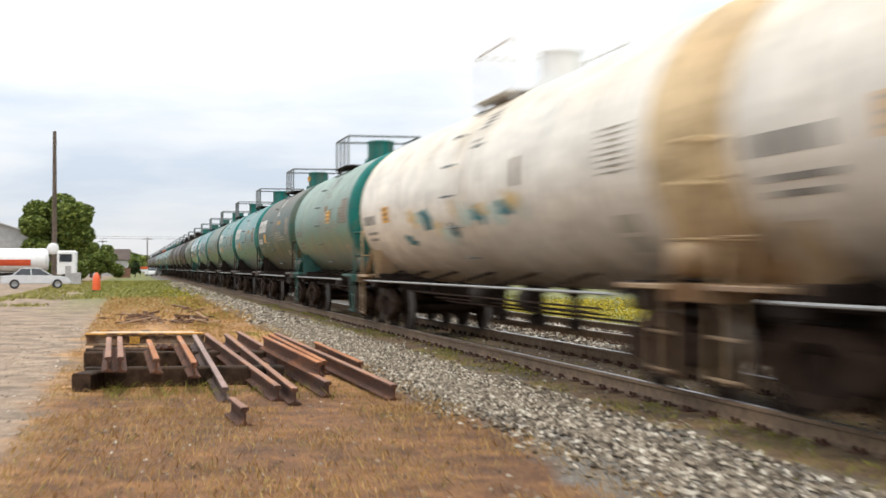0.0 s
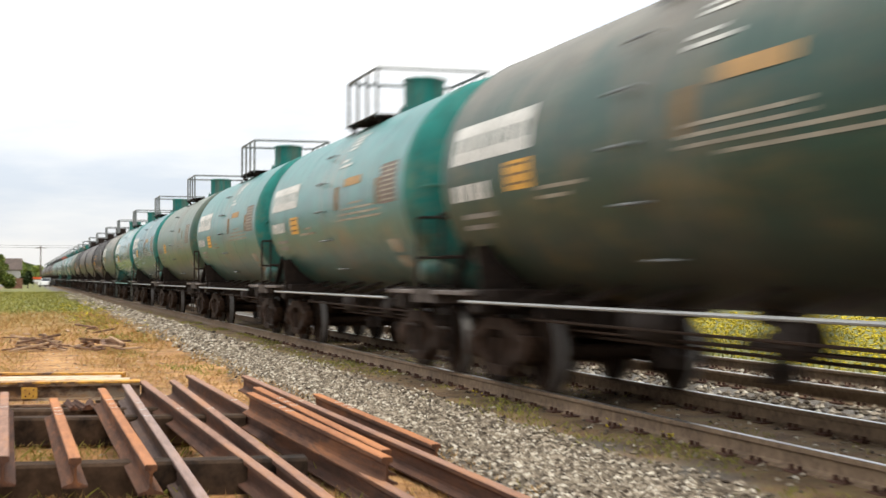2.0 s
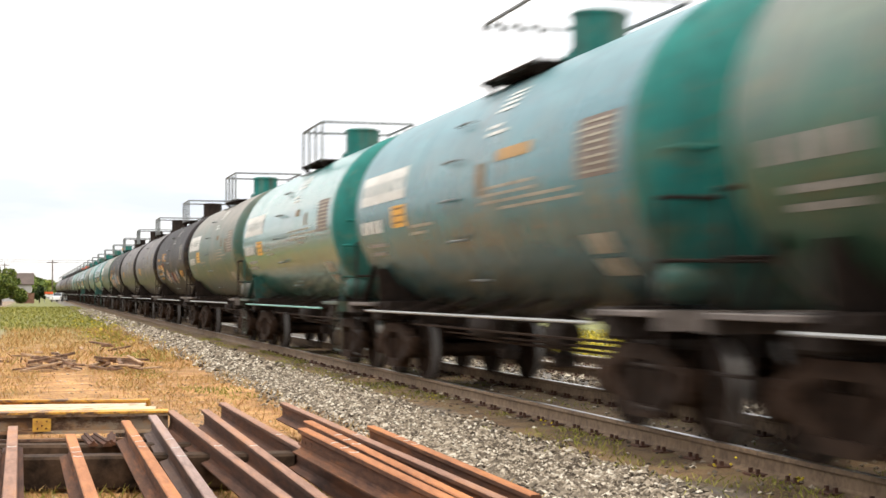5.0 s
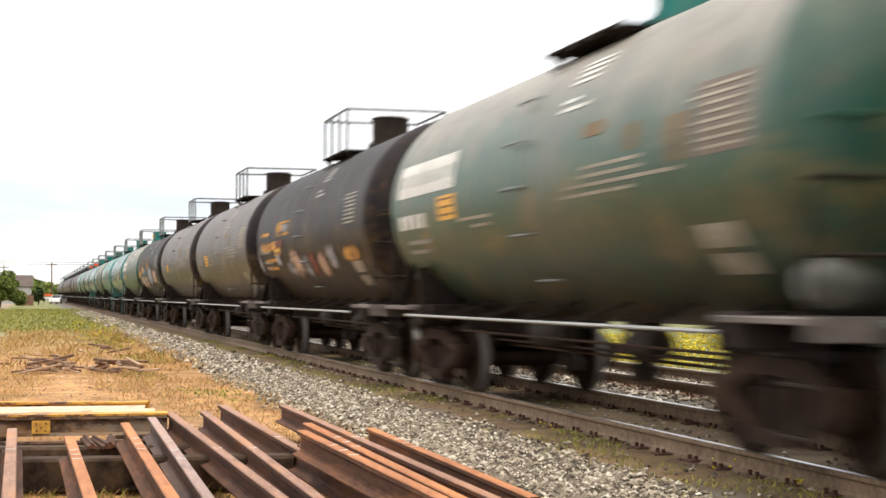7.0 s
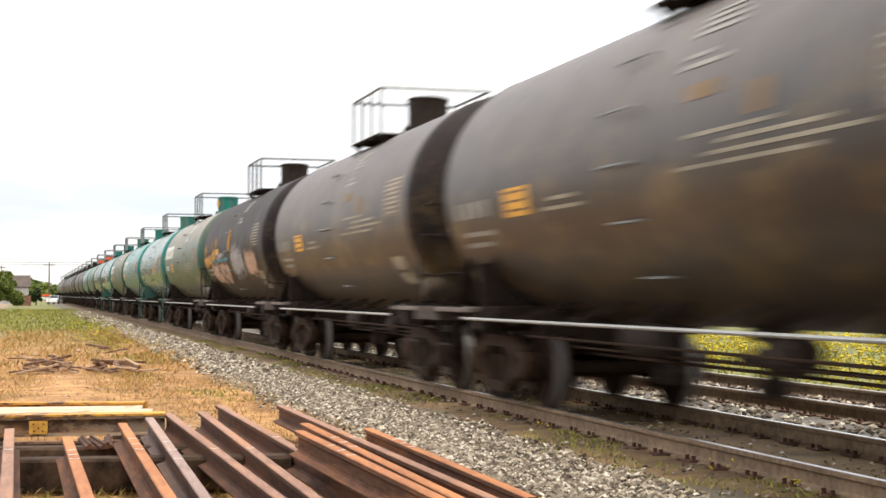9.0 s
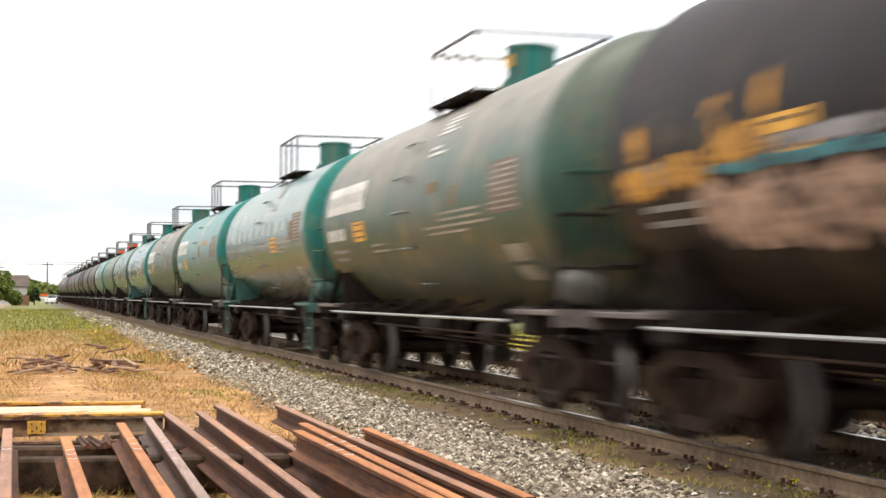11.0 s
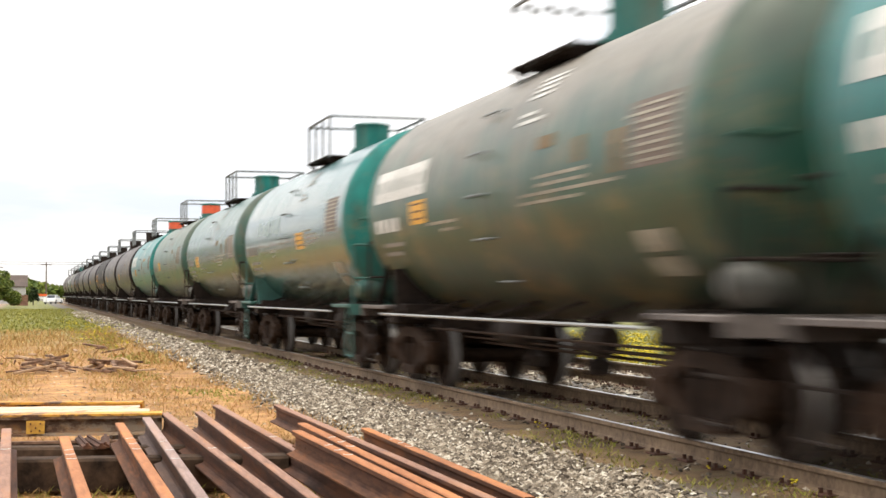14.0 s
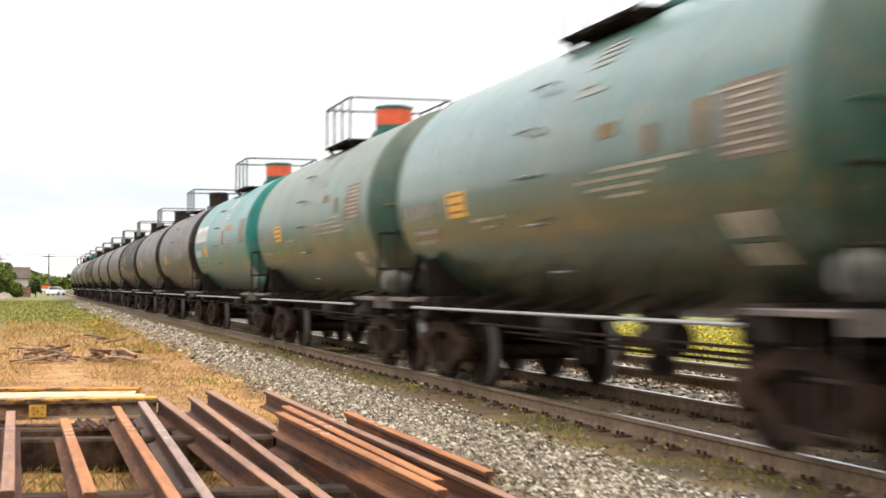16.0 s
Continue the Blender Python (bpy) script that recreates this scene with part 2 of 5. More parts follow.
GREY_MARK = speckled("pale_data_panel", (0.10, 0.10, 0.085), (0.29, 0.275, 0.24), 11, 0.6, 0.0, 0.0)
YELLOW_RUB = speckled("rubbed_orange_panel", (0.10, 0.09, 0.05), (0.48, 0.25, 0.06), 4, 0.6, 0.0, 0.0)
PANEL_BROWN = speckled("brown_data_panel", (0.085, 0.062, 0.045), (0.21, 0.155, 0.115), 4, 0.6, 0.0, 0.0)
DATA_MARK = speckled("dusty_cream_stencil", (0.12, 0.105, 0.07), (0.42, 0.38, 0.29), 5, 0.6, 0.0, 0.0)
PALE_RUB = speckled("rubbed_pale_enamel", (0.11, 0.19, 0.165), (0.27, 0.34, 0.31), 7, 0.3, 0.0, 0.0)
STONE = per_piece("crushed_ballast", [(0.0, (0.05, 0.036, 0.025)), (0.4, (0.21, 0.172, 0.128)), (0.75, (0.38, 0.315, 0.235)), (0.9, (0.60, 0.53, 0.42)), (1.0, (0.76, 0.70, 0.58))], 0.9, True)
STRAW = per_piece("dry_grass", [(0.0, (0.36, 0.18, 0.06)), (0.4, (0.50, 0.30, 0.11)), (0.8, (0.58, 0.39, 0.16)), (1.0, (0.30, 0.27, 0.09))], 0.9, True, 3)
GREEN = per_piece("green_grass", [(0.0, (0.16, 0.175, 0.025)), (0.5, (0.27, 0.265, 0.05)), (1.0, (0.44, 0.37, 0.11))], 0.85, True, 3)
BLOOM = per_piece("yellow_flowers", [(0.0, (0.36, 0.29, 0.02)), (0.6, (0.56, 0.43, 0.03)), (1.0, (0.74, 0.58, 0.04))], 0.7, True, 3)
LEAF = per_piece("broad_leaves", [(0.0, (0.05, 0.085, 0.015)), (0.5, (0.14, 0.19, 0.035)), (1.0, (0.29, 0.33, 0.07))], 0.6, True, 2)
LEAF_DARK = per_piece("dark_leaves", [(0.0, (0.018, 0.035, 0.010)), (1.0, (0.06, 0.09, 0.025))], 0.7, True, 2)
BARK = speckled("bark", (0.05, 0.035, 0.025), (0.16, 0.12, 0.09), 9, 0.9, 0.0, 0.6)
ORANGE = speckled("orange_plastic", (0.70, 0.09, 0.02), (0.85, 0.15, 0.04), 6, 0.5, 0.0, 0.05)
RUBBER = speckled("black_rubber", (0.012, 0.012, 0.012), (0.035, 0.034, 0.032), 10, 0.8, 0.0, 0.1)
SILVER = speckled("pale_silver_car_paint", (0.58, 0.59, 0.60), (0.70, 0.71, 0.72), 3, 0.25, 0.2, 0.0)
WHITE = speckled("white_paint", (0.66, 0.66, 0.64), (0.80, 0.80, 0.78), 3, 0.45, 0.0, 0.05)
GLASS = speckled("dark_window_glass", (0.02, 0.025, 0.03), (0.04, 0.045, 0.05), 2, 0.08, 0.0, 0.0)
SHED = speckled("grey_sheet_cladding", (0.34, 0.34, 0.33), (0.48, 0.48, 0.46), 2, 0.6, 0.1, 0.1)
ROOF = speckled("grey_sheet_roof", (0.36, 0.35, 0.33), (0.50, 0.49, 0.46), 2, 0.6, 0.1, 0.1)
TILE = speckled("brown_shingle_roof", (0.05, 0.036, 0.03), (0.11, 0.08, 0.065), 6, 0.9, 0.0, 0.3)
BRICK_WALL = speckled("brown_brick", (0.10, 0.045, 0.028), (0.26, 0.14, 0.09), 5, 0.9, 0.0, 0.3)
CONCRETE = speckled("grey_concrete", (0.30, 0.29, 0.28), (0.46, 0.45, 0.43), 6, 0.9, 0.0, 0.3)


def ground_material():
    m, nt, b = material("ground_cover", 0.95)
    vec = coords(nt)
    sep = nt.nodes.new("ShaderNodeSeparateXYZ")
    nt.links.new(vec, sep.inputs[0])
    wob = noise_tex(nt, vec, 0.45, 5)
    fine = noise_tex(nt, vec, 26, 6, 0.7)
    mid = noise_tex(nt, vec, 2.6, 6, 0.65)
    edge = math_of(nt, "MULTIPLY", math_of(nt, "SUBTRACT", wob, 0.5), 2.2)
    m1 = nt.nodes.new("ShaderNodeMath")
    m1.operation = "ADD"
    nt.links.new(sep.outputs["X"], m1.inputs[0])
    sway = nt.nodes.new("ShaderNodeMath")
    sway.operation = "MULTIPLY_ADD"
    sway.inputs[1].default_value, sway.inputs[2].default_value = 1.9, -0.95
    nt.links.new(wob, sway.inputs[0])
    nt.links.new(sway.outputs[0], m1.inputs[1])

    def band(src, lo, hi):
        r = nt.nodes.new("ShaderNodeMapRange")
        r.inputs["From Min"].default_value, r.inputs["From Max"].default_value = lo, hi
        nt.links.new(src, r.inputs["Value"])
        return r.outputs[0]

    lot = ramp_of(nt, math_of(nt, "ADD", math_of(nt, "MULTIPLY", fine, 0.55), math_of(nt, "MULTIPLY", mid, 0.45)),
                  [(0.36, (0.13, 0.088, 0.052)), (0.5, (0.31, 0.22, 0.145)), (0.64, (0.50, 0.385, 0.28))])
    straw = ramp_of(nt, math_of(nt, "ADD", math_of(nt, "MULTIPLY", fine, 0.5), math_of(nt, "MULTIPLY", mid, 0.5)),
                    [(0.36, (0.13, 0.06, 0.022)), (0.48, (0.41, 0.20, 0.067)), (0.63, (0.63, 0.375, 0.15))])
    grass = ramp_of(nt, mid, [(0.35, (0.11, 0.13, 0.03)), (0.55, (0.20, 0.20, 0.055)), (0.7, (0.38, 0.31, 0.11))])
    stone = ramp_of(nt, fine, [(0.35, (0.06, 0.05, 0.04)), (0.65, (0.26, 0.235, 0.20))])
    bed = ramp_of(nt, math_of(nt, "ADD", math_of(nt, "MULTIPLY", fine, 0.5), math_of(nt, "MULTIPLY", mid, 0.5)),
                  [(0.38, (0.065, 0.035, 0.015)), (0.5, (0.19, 0.11, 0.047)), (0.56, (0.21, 0.14, 0.058)), (0.63, (0.14, 0.13, 0.04))])
    col = mixed(nt, band(m1.outputs[0], -1.15, -0.65), lot, straw)
    # trodden reddish earth where rails were dragged
    red = ramp_of(nt, math_of(nt, "ADD", math_of(nt, "MULTIPLY", fine, 0.55), math_of(nt, "MULTIPLY", mid, 0.45)),
                  [(0.38, (0.036, 0.015, 0.0055)), (0.5, (0.175, 0.074, 0.023)), (0.62, (0.37, 0.18, 0.058))])
    near_y = nt.nodes.new("ShaderNodeMath")
    near_y.operation = "ADD"
    nt.links.new(sep.outputs["Y"], near_y.inputs[0])
    nt.links.new(edge, near_y.inputs[1])
    worn = math_of(nt, "MULTIPLY", band(near_y.outputs[0], 8.2, 6.2), band(m1.outputs[0], -1.15, -0.65))
    col = mixed(nt, worn, col, red)
    # the verge turns green further along the line
    far_y = nt.nodes.new("ShaderNodeMath")
    far_y.operation = "ADD"
    nt.links.new(sep.outputs["Y"], far_y.inputs[0])
    shift = nt.nodes.new("ShaderNodeMath")
    shift.operation = "MULTIPLY"
    nt.links.new(mid, shift.inputs[0])
    shift.inputs[1].default_value = 34
    nt.links.new(shift.outputs[0], far_y.inputs[1])
    green_far = band(far_y.outputs[0], 50, 85)
    col = mixed(nt, math_of(nt, "MULTIPLY", green_far, band(m1.outputs[0], -3.2, -2.2)), col, grass)
    col = mixed(nt, band(m1.outputs[0], 3.0, 3.3), col, stone)
    col = mixed(nt, band(m1.outputs[0], 4.35, 4.65), col, bed)
    col = mixed(nt, band(m1.outputs[0], 7.3, 7.6), col, stone)
    col = mixed(nt, band(m1.outputs[0], 10.9, 11.5), col, grass)
    patchy = noise_tex(nt, vec, 0.9, 5, 0.6)
    col = mixed(nt, 1.0, col, ramp_of(nt, patchy, [(0.36, 0.52), (0.58, 0.93)]), "MULTIPLY")
    nt.links.new(col, b.inputs["Base Color"])
    bump(nt, b, math_of(nt, "ADD", math_of(nt, "MULTIPLY", fine, 0.7), math_of(nt, "MULTIPLY", mid, 0.6)), 0.7, 0.03)
    return m


GROUND = ground_material()

# ---- mesh helpers ----


def mesh_from(bm, name, mat, smooth=False):
    bmesh.ops.recalc_face_normals(bm, faces=bm.faces)
    me = bpy.data.meshes.new(name)
    bm.to_mesh(me)
    bm.free()
    for mm in (mat if isinstance(mat, (list, tuple)) else [mat]):
        me.materials.append(mm)
    if smooth:
        for p in me.polygons:
            p.use_smooth = True
        me.set_sharp_from_angle(angle=radians(38))
    return me


def part(name, bm, mat, parent, label="", m=None, smooth=False):
    ob = new(name, bm if isinstance(bm, bpy.types.Mesh) else mesh_from(bm, name, mat, smooth))
    ob.parent = parent
    if m is not None:
        ob.matrix_basis = m
    if label:
        ob["label"] = label
    return ob


def thing(name, label, category, m=None, group="", kind=""):
    ob = new(name)
    ob.empty_display_size = 0.2
    if m is not None:
        ob.matrix_basis = m
    return tagged(ob, label, category, group, kind)


def solid(name, bm, mat, label, category="", group="", kind="", m=None, smooth=False):
    ob = new(name, mesh_from(bm, name, mat, smooth))
    if m is not None:
        ob.matrix_basis = m
    return tagged(ob, label, category, group, kind)


def box(bm, c, s, rot=None, bev=0.0):
    r = bmesh.ops.create_cube(bm, size=1.0, matrix=Matrix.Translation(c) @ (rot or Matrix()) @ Matrix.Diagonal((*s, 1)))
    if bev:
        es = list({e for v in r["verts"] for e in v.link_edges})
        bmesh.ops.bevel(bm, geom=es, offset=bev, segments=1, affect="EDGES")


def rod(bm, a, b, r, seg=8, r2=None):
    a, b = Vector(a), Vector(b)
    d = b - a
    m = Matrix.Translation((a + b) / 2) @ d.to_track_quat("Z", "Y").to_matrix().to_4x4()
    bmesh.ops.create_cone(bm, cap_ends=True, segments=seg, radius1=r, radius2=r if r2 is None else r2, depth=d.length, matrix=m)


def lathe(bm, profile, seg, axis="Y", centre=(0, 0, 0)):
    """Turn (radius, along) pairs round an axis."""
    rings = []
    for r, h in profile:
        ring = []
        if r < 1e-5:
            p = (0, h, 0) if axis == "Y" else ((h, 0, 0) if axis == "X" else (0, 0, h))
            ring = [bm.verts.new(Vector(p) + Vector(centre))] * seg
        else:
            for k in range(seg):
                a = 2 * math.pi * k / seg
                c, s = r * math.cos(a), r * math.sin(a)
                p = (c, h, s) if axis == "Y" else ((h, c, s) if axis == "X" else (c, s, h))
                ring.append(bm.verts.new(Vector(p) + Vector(centre)))
        rings.append(ring)
    for a, b in zip(rings, rings[1:]):
        for k in range(seg):
            vs = []
            for v in (a[k], a[(k + 1) % seg], b[(k + 1) % seg], b[k]):
                if v not in vs:
                    vs.append(v)
            if len(vs) > 2:
                bm.faces.new(vs)


def prism(bm, outline, a, b, up=(0, 0, 1)):
    """Sweep an outline of (across, up) pairs from a to b."""
    a, b = Vector(a), Vector(b)
    d = (b - a).normalized()
    side = d.cross(Vector(up)).normalized()
    top = side.cross(d)
    ra = [bm.verts.new(a + side * x + top * z) for x, z in outline]
    rb = [bm.verts.new(b + side * x + top * z) for x, z in outline]
    n = len(outline)
    for k in range(n):
        bm.faces.new((ra[k], ra[(k + 1) % n], rb[(k + 1) % n], rb[k]))
    bm.faces.new(ra)
    bm.faces.new(rb[::-1])


RAIL_OUTLINE = [(-0.073, 0), (0.073, 0), (0.073, 0.012), (0.02, 0.03), (0.009, 0.045), (0.009, 0.12), (0.016, 0.135), (0.036, 0.142),
                (0.036, 0.168), (0.030, 0.175), (-0.030, 0.175), (-0.036, 0.168), (-0.036, 0.142), (-0.016, 0.135), (-0.009, 0.12), (-0.009, 0.045), (-0.02, 0.03), (-0.073, 0.012)]


# ---- ground ----
def ground_height(x, y):
    z = 0.0
    if x > 2.7:
        z += 0.05 * min(1.0, (x - 2.7) / 0.9)
    if x > 11.2:
        z += 0.04 * min(1.0, (x - 11.2) / 5)
    bed = 0.080 + 0.014 * noise.noise((x * 1.7, y * 1.3, 9.0)) + 0.008 * noise.noise((x * 5, y * 4, 2.0))
    if 4.5 < x < 11.2:
        return bed
    if 3.9 < x <= 4.5:
        side = z + 0.03 * noise.noise((x * 0.5, y * 0.3, 3.0)) + 0.012 * noise.noise((x * 2.1, y * 1.7, 9.0))
        return side + (bed - side) * (x - 3.9) / 0.6
    return z + 0.03 * noise.noise((x * 0.5, y * 0.3, 3.0)) + 0.012 * noise.noise((x * 2.1, y * 1.7, 9.0))


def steps(bounds):
    out = [bounds[0][0]]
    for lo, hi, d in bounds:
        n = max(1, round((hi - lo) / d))
        out += [lo + (hi - lo) * (k + 1) / n for k in range(n)]
    return out


def make_ground():
    xs = steps([(-1500, -100, 200), (-100, -10, 10), (-10, -2, 1.0), (-2, 5, 0.14), (5, 12, 0.35), (12, 30, 2), (30, 100, 10), (100, 1500, 200)])
    ys = steps([(-500, -20, 40), (-20, 3, 1), (3, 20, 0.16), (20, 60, 0.6), (60, 160, 3), (160, 500, 20), (500, 4000, 350)])
    verts = [(x, y, ground_height(x, y)) for y in ys for x in xs]
    w = len(xs)
    faces = [(j * w + i, j * w + i + 1, (j + 1) * w + i + 1, (j + 1) * w + i) for j in range(len(ys) - 1) for i in range(w - 1)]
    me = bpy.data.meshes.new("ground")
    me.from_pydata(verts, [], faces)
    me.materials.append(GROUND)
    for p in me.polygons:
        p.use_smooth = True
    tagged(new("ground", me), "tan dirt, gravel lot, dry grass and ballast ground", "ground", kind="structure")


make_ground()


def scatter_mesh(name, pieces, mat, label, category, parent=None):
    """One object out of many little pieces, each (verts, faces)."""
    vs, fs = [], []
    for v, f in pieces:
        o = len(vs)
        vs += v
        fs += [tuple(o + i for i in q) for q in f]
    me = bpy.data.meshes.new(name)
    me.from_pydata(vs, [], fs)
    me.materials.append(mat)
    return tagged(new(name, me), label, category, kind="stuff")


STONE_FACES = [(0, 2, 1), (0, 3, 2), (0, 4, 3), (0, 1, 4), (5, 1, 2), (5, 2, 3), (5, 3, 4), (5, 4, 1)]


def stone_at(rng, x, y, z, s):
    a = rng.uniform(0, 6.28)
    sx, sy, sz = s * rng.uniform(0.6, 1.25), s * rng.uniform(0.6, 1.25), s * rng.uniform(0.4, 0.8)
    raw = [(0.2, 0.1, -1), (1, 0.2, 0.1), (-0.1, 1, -0.15), (-1, -0.1, 0.2), (0.1, -1, 0.1), (rng.uniform(-0.5, 0.5), rng.uniform(-0.5, 0.5), 1)]
    c, d = math.cos(a), math.sin(a)
    out = []
    for px, py, pz in raw:
        px, py, pz = px * sx * rng.uniform(0.75, 1.2), py * sy * rng.uniform(0.75, 1.2), pz * sz
        out.append((x + px * c - py * d, y + px * d + py * c, z + pz))
    return out, STONE_FACES


def make_ballast():
    rng = random.Random(4)
    pieces = []
    for y0, y1, n, s in ((-6, 4, 5500, 0.032), (4, 14, 17000, 0.027), (14, 26, 15000, 0.031), (26, 60, 8500, 0.060), (60, 120, 3000, 0.09)):
        for _ in range(n):
            x, y = 3.82 + rng.gauss(0, 0.36), rng.uniform(y0, y1)
            if not 2.95 + 0.25 * noise.noise((y * 0.4, 0, 6)) < x < 4.55 + 0.2 * noise.noise((y * 0.5, 3, 6)):
                continue
            pieces.append(stone_at(rng, x, y, ground_height(x, y) + s * rng.uniform(0.0, 0.45), s * rng.uniform(0.55, 1.35)))
    for _ in range(6000):
        x, y = rng.uniform(7.3, 11.0), rng.uniform(2, 40)
        pieces.append(stone_at(rng, x, y, ground_height(x, y) + 0.02, rng.uniform(0.03, 0.06)))
    for _ in range(1500):
        x, y = rng.uniform(4.5, 7.4), rng.uniform(0, 30)
        pieces.append(stone_at(rng, x, y, ground_height(x, y) + 0.005, rng.uniform(0.015, 0.035)))
    scatter_mesh("ballast_stones", pieces, STONE, "grey and white crushed stone ballast beside the track", "ballast")
    pieces = []
    for _ in range(6500):
        x, y = rng.uniform(-7, 2.6), rng.uniform(-6, 30)
        pieces.append(stone_at(rng, x, y, ground_height(x, y), rng.uniform(0.006, 0.026)))
    scatter_mesh("loose_gravel", pieces, STONE, "scattered small pebbles on the tan dirt", "gravel")


make_ballast()


def blade(rng, x, y, z, h, w, lean=0.5):
    a = rng.uniform(0, 6.28)
    dx, dy = math.cos(a) * w, math.sin(a) * w
    lx, ly = rng.gauss(0, lean) * h, rng.gauss(0, lean) * h
    return [(x - dx, y - dy, z), (x + dx, y + dy, z), (x + lx * 0.5 + dx * 0.6, y + ly * 0.5 + dy * 0.6, z + h * 0.6), (x + lx, y + ly, z + h)], [(0, 1, 2), (0, 2, 3)]


def make_grass():
    rng = random.Random(7)
    dry = []
    for y0, y1, n, h, w in ((-8, 5, 24000, 0.05, 0.0042), (4, 16, 17000, 0.055, 0.0032), (16, 30, 14000, 0.065, 0.0055), (30, 60, 7000, 0.14, 0.012)):
        for _ in range(n):
            x, y = rng.uniform(-0.95, 3.3), rng.uniform(y0, y1)
            if noise.noise((x * 0.9, y * 0.5, 5)) + rng.gauss(0, 0.2) < -0.08:
                continue
            dry.append(blade(rng, x, y, ground_height(x, y) - 0.005, h * rng.uniform(0.4, 1.5), w * rng.uniform(0.6, 1.4), 0.6))
    scatter_mesh("dry_grass", dry, STRAW, "short straw-coloured dry grass on the verge", "grass")
    grn = []
    for _ in range(3200):
        x, y = rng.uniform(4.35, 4.95), rng.uniform(0, 60)
        if noise.noise((x, y * 0.45, 1)) < 0.02:
            continue
        grn.append(blade(rng, x, y, ground_height(x, y), rng.uniform(0.02, 0.055), 0.006, 0.7))
    for _ in range(14000):
        x, y = rng.choice((rng.gauss(4.75, 0.20), rng.gauss(6.05, 0.35), rng.gauss(5.12, 0.08))), rng.uniform(-2, 45)
        if noise.noise((x * 0.8, y * 0.5, 21)) < 0.0 or abs(x - 5.33) < 0.1:
            continue
        grn.append(blade(rng, x, y, ground_height(x, y), rng.uniform(0.015, 0.05), 0.006, 0.8))
    for _ in range(1900):
        x, y = rng.uniform(-0.3, 2.2), rng.uniform(5.9, 10.8)
        if noise.noise((x * 1.6, y * 1.1, 33)) < -0.05:
            continue
        grn.append(blade(rng, x, y, ground_height(x, y), rng.uniform(0.03, 0.14), 0.004, 0.6))
    for _ in range(6500):
        x, y = rng.gauss(2.45, 0.45), 17 + 45 * rng.random()
        if x > 3.1 or noise.noise((x * 0.9, y * 0.25, 14)) + (y - 40) * 0.012 < -0.12:
            continue
        grn.append(blade(rng, x, y, ground_height(x, y), rng.uniform(0.02, 0.075), 0.006 + y * 0.0002, 0.8))
    for _ in range(20000):
        x, y = rng.uniform(-6, 4.0), 46 + 104 * rng.random() ** 1.3
        if noise.noise((x * 0.5, y * 0.12, 17)) + (y - 62) * 0.03 < -0.1:
            continue
        grn.append(blade(rng, x, y, ground_height(x, y), rng.uniform(0.04, 0.15), 0.024, 0.8))
    for _ in range(5000):
        x, y = rng.uniform(10.8, 18), rng.uniform(0, 60)
        grn.append(blade(rng, x, y, ground_height(x, y), rng.uniform(0.05, 0.22), 0.02, 0.5))
    scatter_mesh("green_grass", grn, GREEN, "rough green grass along the railway verge", "grass")
    bl = []
    for _ in range(13000):
        x, y = 11.2 + 14 * rng.random() ** 1.5, rng.uniform(4, 42)
        if noise.noise((x * 0.4, y * 0.16, 8)) < -0.22:
            continue
        bl.append(stone_at(rng, x, y, ground_height(x, y) + rng.uniform(0.02, 0.26), rng.uniform(0.022, 0.045) * (1 + (x - 11) * 0.05)))
    for _ in range(170):
        x = rng.uniform(1.4, 3.3)
        y = rng.uniform(38, 75)
        bl.append(stone_at(rng, x, y, ground_height(x, y) + rng.uniform(0.08, 0.3), rng.uniform(0.02, 0.05)))
    for cx, cy in ((5.12, 10.4), (5.1, 9.28), (4.9, 13.8), (4.7, 17.5)):
        for _ in range(5):
            bl.append(stone_at(rng, cx + rng.gauss(0, 0.07), cy + rng.gauss(0, 0.07), 0.12 + rng.uniform(0, 0.06), 0.016))
    scatter_mesh("yellow_weed_flowers", bl, BLOOM, "yellow-flowered weeds growing behind the tracks", "flowers")


make_grass()

# ---- the railway ----
RAIL_Z, NEAR_X, GAUGE = 0.25, 5.33, 1.50
TRACK_X = NEAR_X + GAUGE / 2


def make_track(cx, y0, y1, label, sleeper_y0, sleeper_y1, base_z):
    track = thing("railway_track", label, "railway track", pose(cx, 0, 0), kind="structure")
    for sx in (-GAUGE / 2, GAUGE / 2):
        bm = bmesh.new()
        prism(bm, RAIL_OUTLINE, (sx, y0, base_z), (sx, y1, base_z))
        rail = part("rail", bm, RUNNING_RAIL, track)
        bm = bmesh.new()
        box(bm, (sx, (y0 + y1) / 2, base_z + 0.176), (0.046, y1 - y0, 0.004))
        part("rail_head", bm, RAIL_TOP, rail, "polished bright running surface")
    bm = bmesh.new()
    box(bm, (0, 0, 0), (2.55, 0.22, 0.16), bev=0.012)
    sleeper = mesh_from(bm, "sleeper", TIMBER)
    bm = bmesh.new()
    box(bm, (0, 0, 0.012), (0.32, 0.19, 0.024), bev=0.004)
    for px in (-0.11, 0.11):
        for py in (-0.06, 0.06):
            box(bm, (px, py, 0.04), (0.028, 0.022, 0.04))
    plate = mesh_from(bm, "tie_plate", RUST)
    rng = random.Random(round(cx * 10))
    y = sleeper_y0
    while y < sleeper_y1:
        s = part("sleeper", sleeper, None, track, m=pose(rng.uniform(-0.03, 0.03), y + rng.uniform(-0.03, 0.03), base_z - 0.082, 0, 0, rng.uniform(-1.5, 1.5)))
        if y < 34:
            for sx in (-GAUGE / 2, GAUGE / 2):
                part("tie_plate", plate, None, s, m=pose(sx, 0, 0.081))
        y += 0.54
    return track


